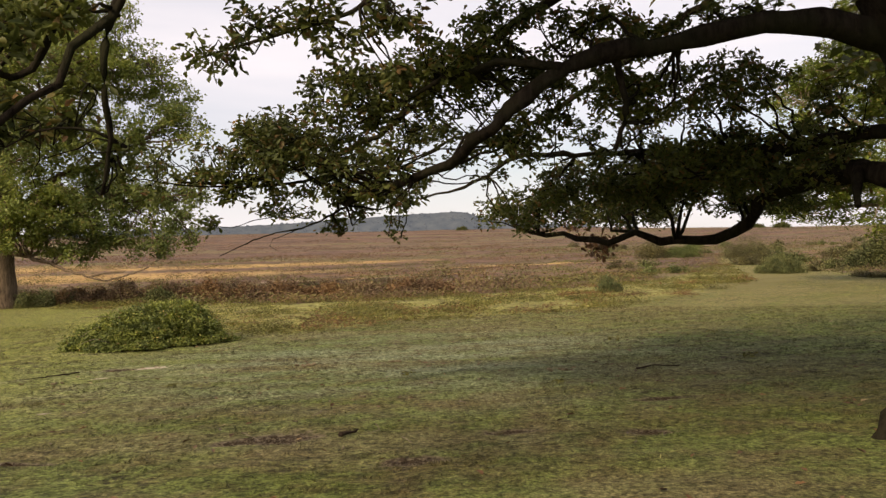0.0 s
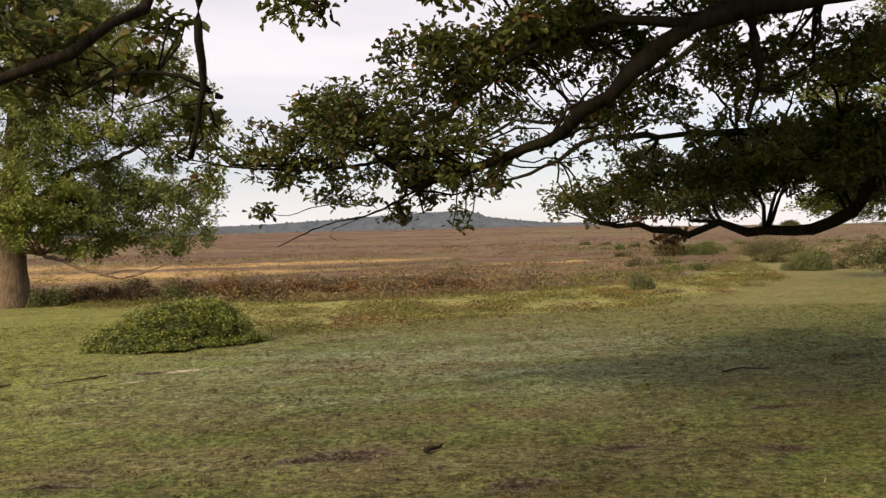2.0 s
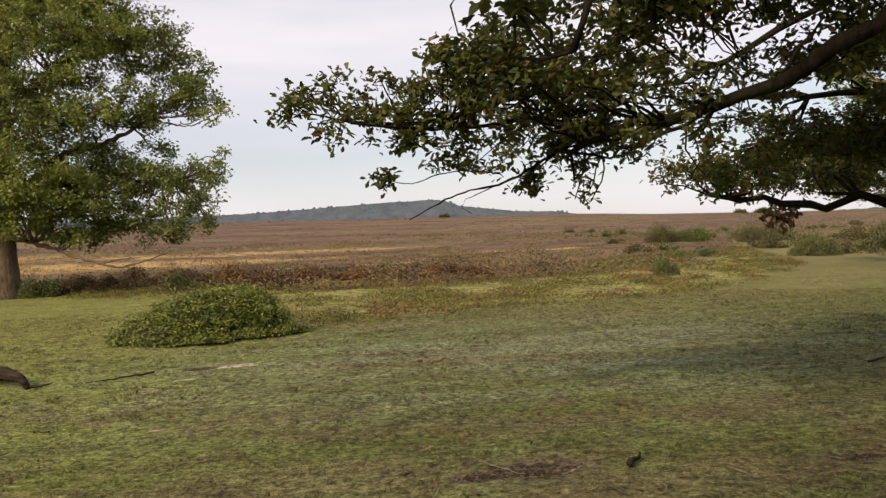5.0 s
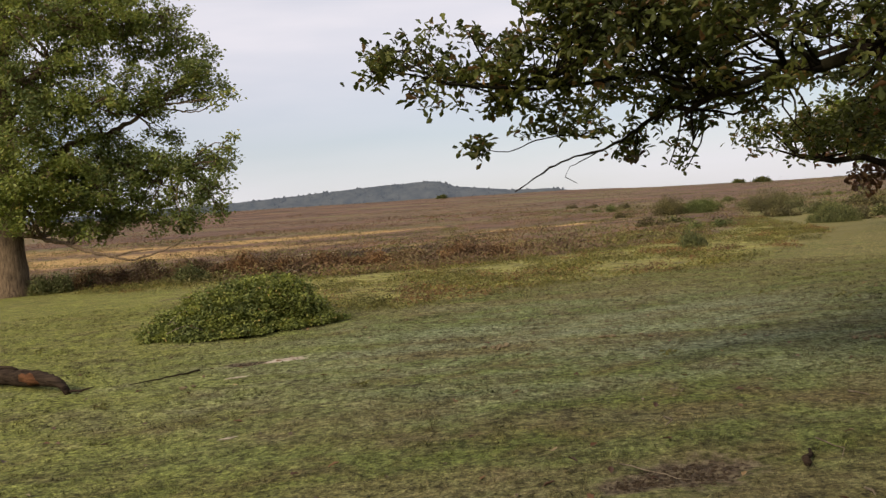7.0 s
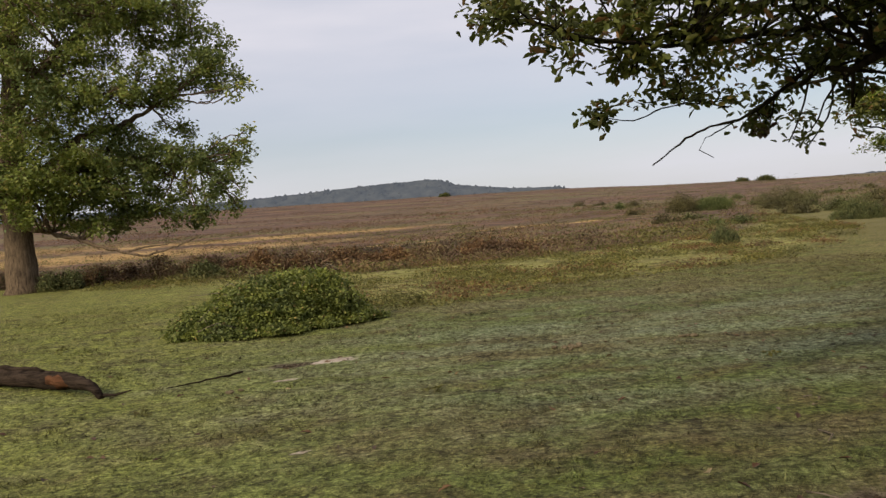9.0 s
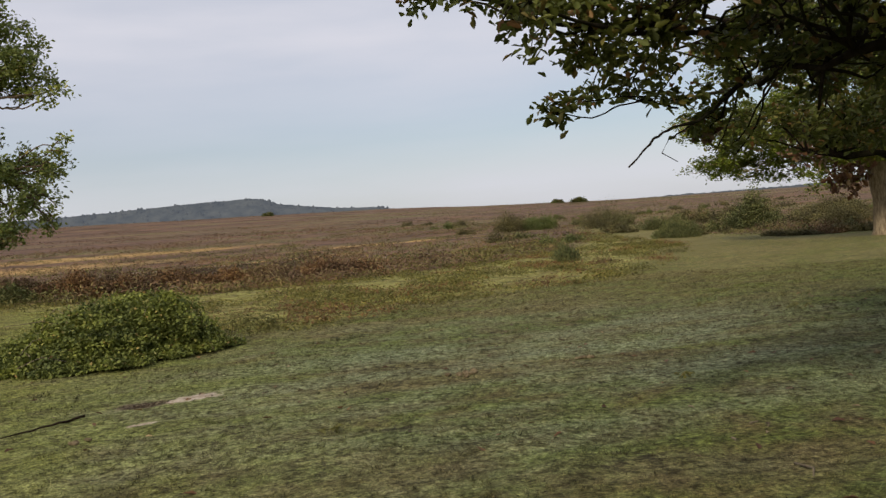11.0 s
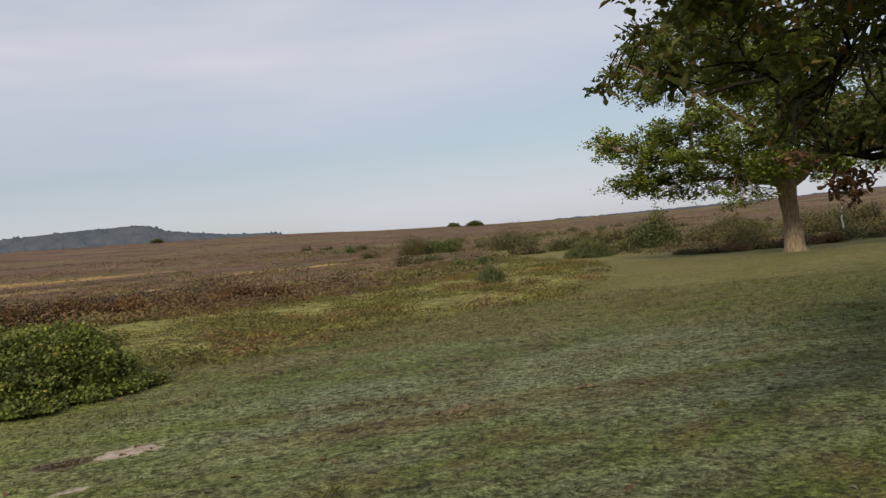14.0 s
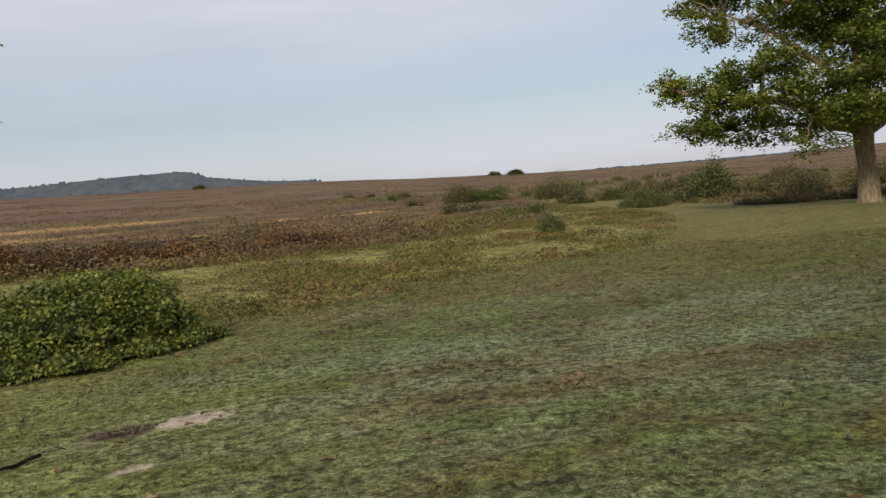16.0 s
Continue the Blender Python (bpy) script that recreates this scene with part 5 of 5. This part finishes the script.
stick("bark_chunk", "dark lump of fallen bark on the turf", [(-1.04, 8.08), (-1.0, 8.18), (-0.93, 8.28), (-0.9, 8.36)], 0.026, 0.008, BARK_LOG)


# ---- heather, rough grass, turf blades and leaf litter ----
def area(n, x0, x1, y0, y1):
    return rng.uniform(x0, x1, n), rng.uniform(y0, y1, n)


def clumps(x, y, k, spread, tall, size, name, material, label, category, flat=0.25, slim=0.32):
    """Low bushy clumps of small leaves round the given places."""
    n = len(x)
    px, py = np.repeat(x, k) + rng.normal(0, 1, n * k) * np.repeat(spread, k), np.repeat(y, k) + rng.normal(0, 1, n * k) * np.repeat(spread, k)
    up = rng.random(n * k) ** 0.7 * np.repeat(tall, k) * np.exp(-0.35 * ((px - np.repeat(x, k)) ** 2 + (py - np.repeat(y, k)) ** 2) / np.repeat(spread, k) ** 2)
    p = np.stack([px, py, height(px, py) + 0.02 + up], 1)
    me = card_mesh(name, p, np.repeat(size, k) * rng.uniform(0.6, 1.4, n * k), material, flat, slim)
    return tagged(new(name, me), label, category, kind="stuff")


def sector(n, d0, d1, power, a0=-36, a1=52):
    ang = np.radians(rng.uniform(a0, a1, n))
    d = d0 + (d1 - d0) * rng.random(n) ** power
    return MID[0] + d * np.sin(ang), MID[1] + d * np.cos(ang)


def heather():
    x, y = sector(12500, 26, 115, 1.6)
    keep = (heath_at(x, y) > 0.4) & (fbm(x * 0.25, y * 0.3, 31) > 0.37)
    x, y = x[keep], y[keep]
    tall = 0.1 + 1.05 * fbm(x * 0.3, y * 0.4, 33) ** 2.2 + rng.uniform(0, 0.16, len(x))
    rust = fbm(x * 0.16, y * 0.3, 61) + 0.12 * smooth(48, 30, y)
    green = fbm(x * 0.2, y * 0.35, 67) + 0.13 * smooth(0, 14, x)
    kinds = np.where(green + rng.normal(0, 0.04, len(x)) > 0.5, 2, np.where(rust + rng.normal(0, 0.04, len(x)) > 0.63, 1, 0))
    for kind, name, material, label in ((0, "heather", HEATHER, "brown and purple heather covering the moor"), (1, "bracken", RUST, "low rusty bracken among the heather"), (2, "heath_grass", TUSSOCK, "olive tufts of heath grass among the heather")):
        q = kinds == kind
        clumps(x[q], y[q], 22, 0.2 + 0.45 * tall[q], tall[q] * (0.7 if kind == 2 else 1.0), 0.085 + 0.12 * tall[q], name, material, label, "heather" if kind == 0 else name.replace("_", " "))
    x, y = sector(20000, 100, 365, 1.2)
    keep = fbm(x * 0.06, y * 0.12, 35) > 0.42
    x, y = x[keep], y[keep]
    az = np.degrees(np.arctan2(x - MID[0], y - MID[1]))
    olive = 0.8 * smooth(2, 20, az) + 1.6 * (fbm(x * 0.035, y * 0.07, 37) - 0.47) + rng.normal(0, 0.1, len(x)) > 0.3
    for q, name, material, label in ((~olive, "far_heather", FAR_HEATHER, "brown heather on the far rise of the moor"), (olive, "far_heath_grass", FAR_OLIVE, "olive grass and gorse on the far rise of the moor")):
        one = np.ones(int(q.sum()))
        clumps(x[q], y[q], 5, 0.75 * one, 0.4 * one, 0.24 * one, name, material, label, name[4:].replace("_", " "))


def rough_grass():
    x, y = area(42000, -17, 21, 19, 62)
    keep = (inside(ROUGH_EDGE, x, y) > -0.7) & (0.5 * fbm(x * 0.42, y * 0.6, 41) + 0.5 * fbm(x * 1.3, y * 1.8, 45) + rng.normal(0, 0.025, len(x)) > 0.49)
    x, y = x[keep], y[keep]
    n = len(x)
    rust = fbm(x * 0.4, y * 0.6, 43) + rng.normal(0, 0.05, n) > 0.6
    for q, name, material, label in ((~rust, "moor_grass", TUFT, "dark green tufts of moor grass and low heather"), (rust, "dead_bracken", RUST, "low brown tufts of dead bracken")):
        m = int(q.sum())
        clumps(x[q], y[q], 17, rng.uniform(0.1, 0.26, m), rng.uniform(0.08, 0.26, m), rng.uniform(0.05, 0.085, m), name, material, label, "grass" if name == "moor_grass" else "bracken")


def turf_blades():
    n, k = 150000, 4
    ang = np.radians(rng.uniform(-42, 62, n))
    d = 2.6 + 20 * rng.random(n) ** 0.85
    x, y = MID[0] + d * np.sin(ang), MID[1] + d * np.cos(ang)
    clump = 0.5 * vnoise(x * 11, y * 11, 51) + 0.5 * vnoise(x * 23, y * 23, 52)
    keep = clump + rng.uniform(-0.12, 0.12, n) > 0.44
    for sx, sy, a, b, turn in BARE_SPOTS + SAND_SPOTS:
        u = ((x - sx) * math.cos(turn) + (y - sy) * math.sin(turn)) / a
        v = (-(x - sx) * math.sin(turn) + (y - sy) * math.cos(turn)) / b
        keep &= (u * u + v * v > 0.8 + 0.4 * rng.random(n))
    x, y, clump = x[keep], y[keep], clump[keep]
    n = len(x)
    size = (0.4 + 1.5 * (clump - 0.3)) * rng.uniform(0.5, 1.3, n) * (0.6 + 0.8 * fbm(x * 0.9, y * 0.9, 53)) * (0.8 + 0.03 * np.hypot(x - MID[0], y - MID[1]))
    px = np.repeat(x, k) + rng.normal(0, 0.02, n * k) * np.repeat(size, k)
    py = np.repeat(y, k) + rng.normal(0, 0.016, n * k) * np.repeat(size, k)
    h = 0.026 * np.repeat(size, k) * rng.uniform(0.6, 1.4, n * k)
    feet = np.stack([px, py, height(px, py) - 0.003], 1)
    tagged(new("turf_grass", sprig_mesh("turf_grass", feet, h, GRASS, 0.24, 0.9)), "short grazed grass tufts of the turf", "grass", kind="stuff")


def litter():
    x, y = area(430, -9, 8, 5, 18)
    p = np.stack([x, y, height(x, y) + 0.018], 1)
    tagged(new("fallen_leaves", leaf_mesh("fallen_leaves", p, rng.uniform(0.05, 0.1, len(p)), OAK_DEAD, flat=0.8)), "scattered dry brown oak leaves on the turf", "leaves", kind="stuff")


def lumps(name, places, sizes, material):
    """Small uneven lumps joined into one mesh."""
    verts, faces = [], []
    for p, s in zip(places, sizes):
        bm = bmesh.new()
        bmesh.ops.create_icosphere(bm, subdivisions=1, radius=1.0)
        base = len(verts)
        for v in bm.verts:
            q = v.co * (0.75 + 0.5 * rng.random())
            verts.append((p[0] + q.x * s, p[1] + q.y * s, p[2] + q.z * s * 0.6))
        faces += [tuple(base + v.index for v in fc.verts) for fc in bm.faces]
        bm.free()
    return mesh_of(name, verts, faces, material)


def dung(spots):
    """Droppings: places and counts."""
    p = np.concatenate([np.stack([x + rng.normal(0, 0.09, n), y + rng.normal(0, 0.06, n)], 1) for x, y, n in spots])
    p = np.column_stack([p, height(p[:, 0], p[:, 1]) + 0.015])
    me = lumps("dung", p, rng.uniform(0.02, 0.04, len(p)), DUNG)
    tagged(new("dung", me), "dry brown pony dung on the turf", "dung", kind="stuff")


def weeds(spots):
    """Small weed tufts: places, leaf counts and sizes."""
    p = np.concatenate([np.stack([x + rng.normal(0, s, n), y + rng.normal(0, s, n), float(height(x, y)) + 0.01 + rng.random(n) * s * 0.8], 1) for x, y, n, s in spots])
    me = card_mesh("weeds", p, rng.uniform(0.04, 0.09, len(p)), TUFT, 0.3, 0.3)
    tagged(new("weeds", me), "small dark weed tufts in the turf", "weed", kind="stuff")


def soil_crumbs():
    pts = []
    for sx, sy, a, c, turn in BARE_SPOTS:
        n = int(620 * a)
        u, v = rng.normal(0, 0.55, n) * a, rng.normal(0, 0.55, n) * c
        pts.append(np.stack([sx + u * math.cos(turn) - v * math.sin(turn), sy + u * math.sin(turn) + v * math.cos(turn)], 1))
    p = np.concatenate(pts)
    p = np.column_stack([p, height(p[:, 0], p[:, 1]) - 0.024])
    tagged(new("soil_crumbs", lumps("soil_crumbs", p, rng.uniform(0.004, 0.015, len(p)), SOIL)), "dark crumbs of turned soil on bare patches", "soil", kind="stuff")


DUNG = bark_material("dry_dung", (0.07, 0.055, 0.035), (0.22, 0.175, 0.11))
SOIL = bark_material("dark_soil", (0.018, 0.013, 0.009), (0.07, 0.052, 0.036))
heather()
rough_grass()
turf_blades()
litter()
soil_crumbs()
dung([(-2.3, 13.9, 16), (-0.9, 14.1, 9), (-5.9, 13.0, 6), (1.6, 12.2, 7)])
weeds([(3.1, 15.8, 46, 0.09), (2.5, 17.4, 30, 0.07), (5.1, 16.6, 30, 0.07), (4.4, 12.6, 34, 0.08), (-0.6, 12.4, 22, 0.05), (1.4, 11.0, 22, 0.05), (-3.9, 12.0, 20, 0.05), (-3.0, 20.4, 60, 0.12), (-1.7, 21.2, 60, 0.12), (-4.1, 20.2, 44, 0.1), (0.6, 22.8, 44, 0.1), (-8.2, 19.6, 60, 0.14), (-9.4, 17.2, 30, 0.07), (-6.6, 12.2, 22, 0.05)])
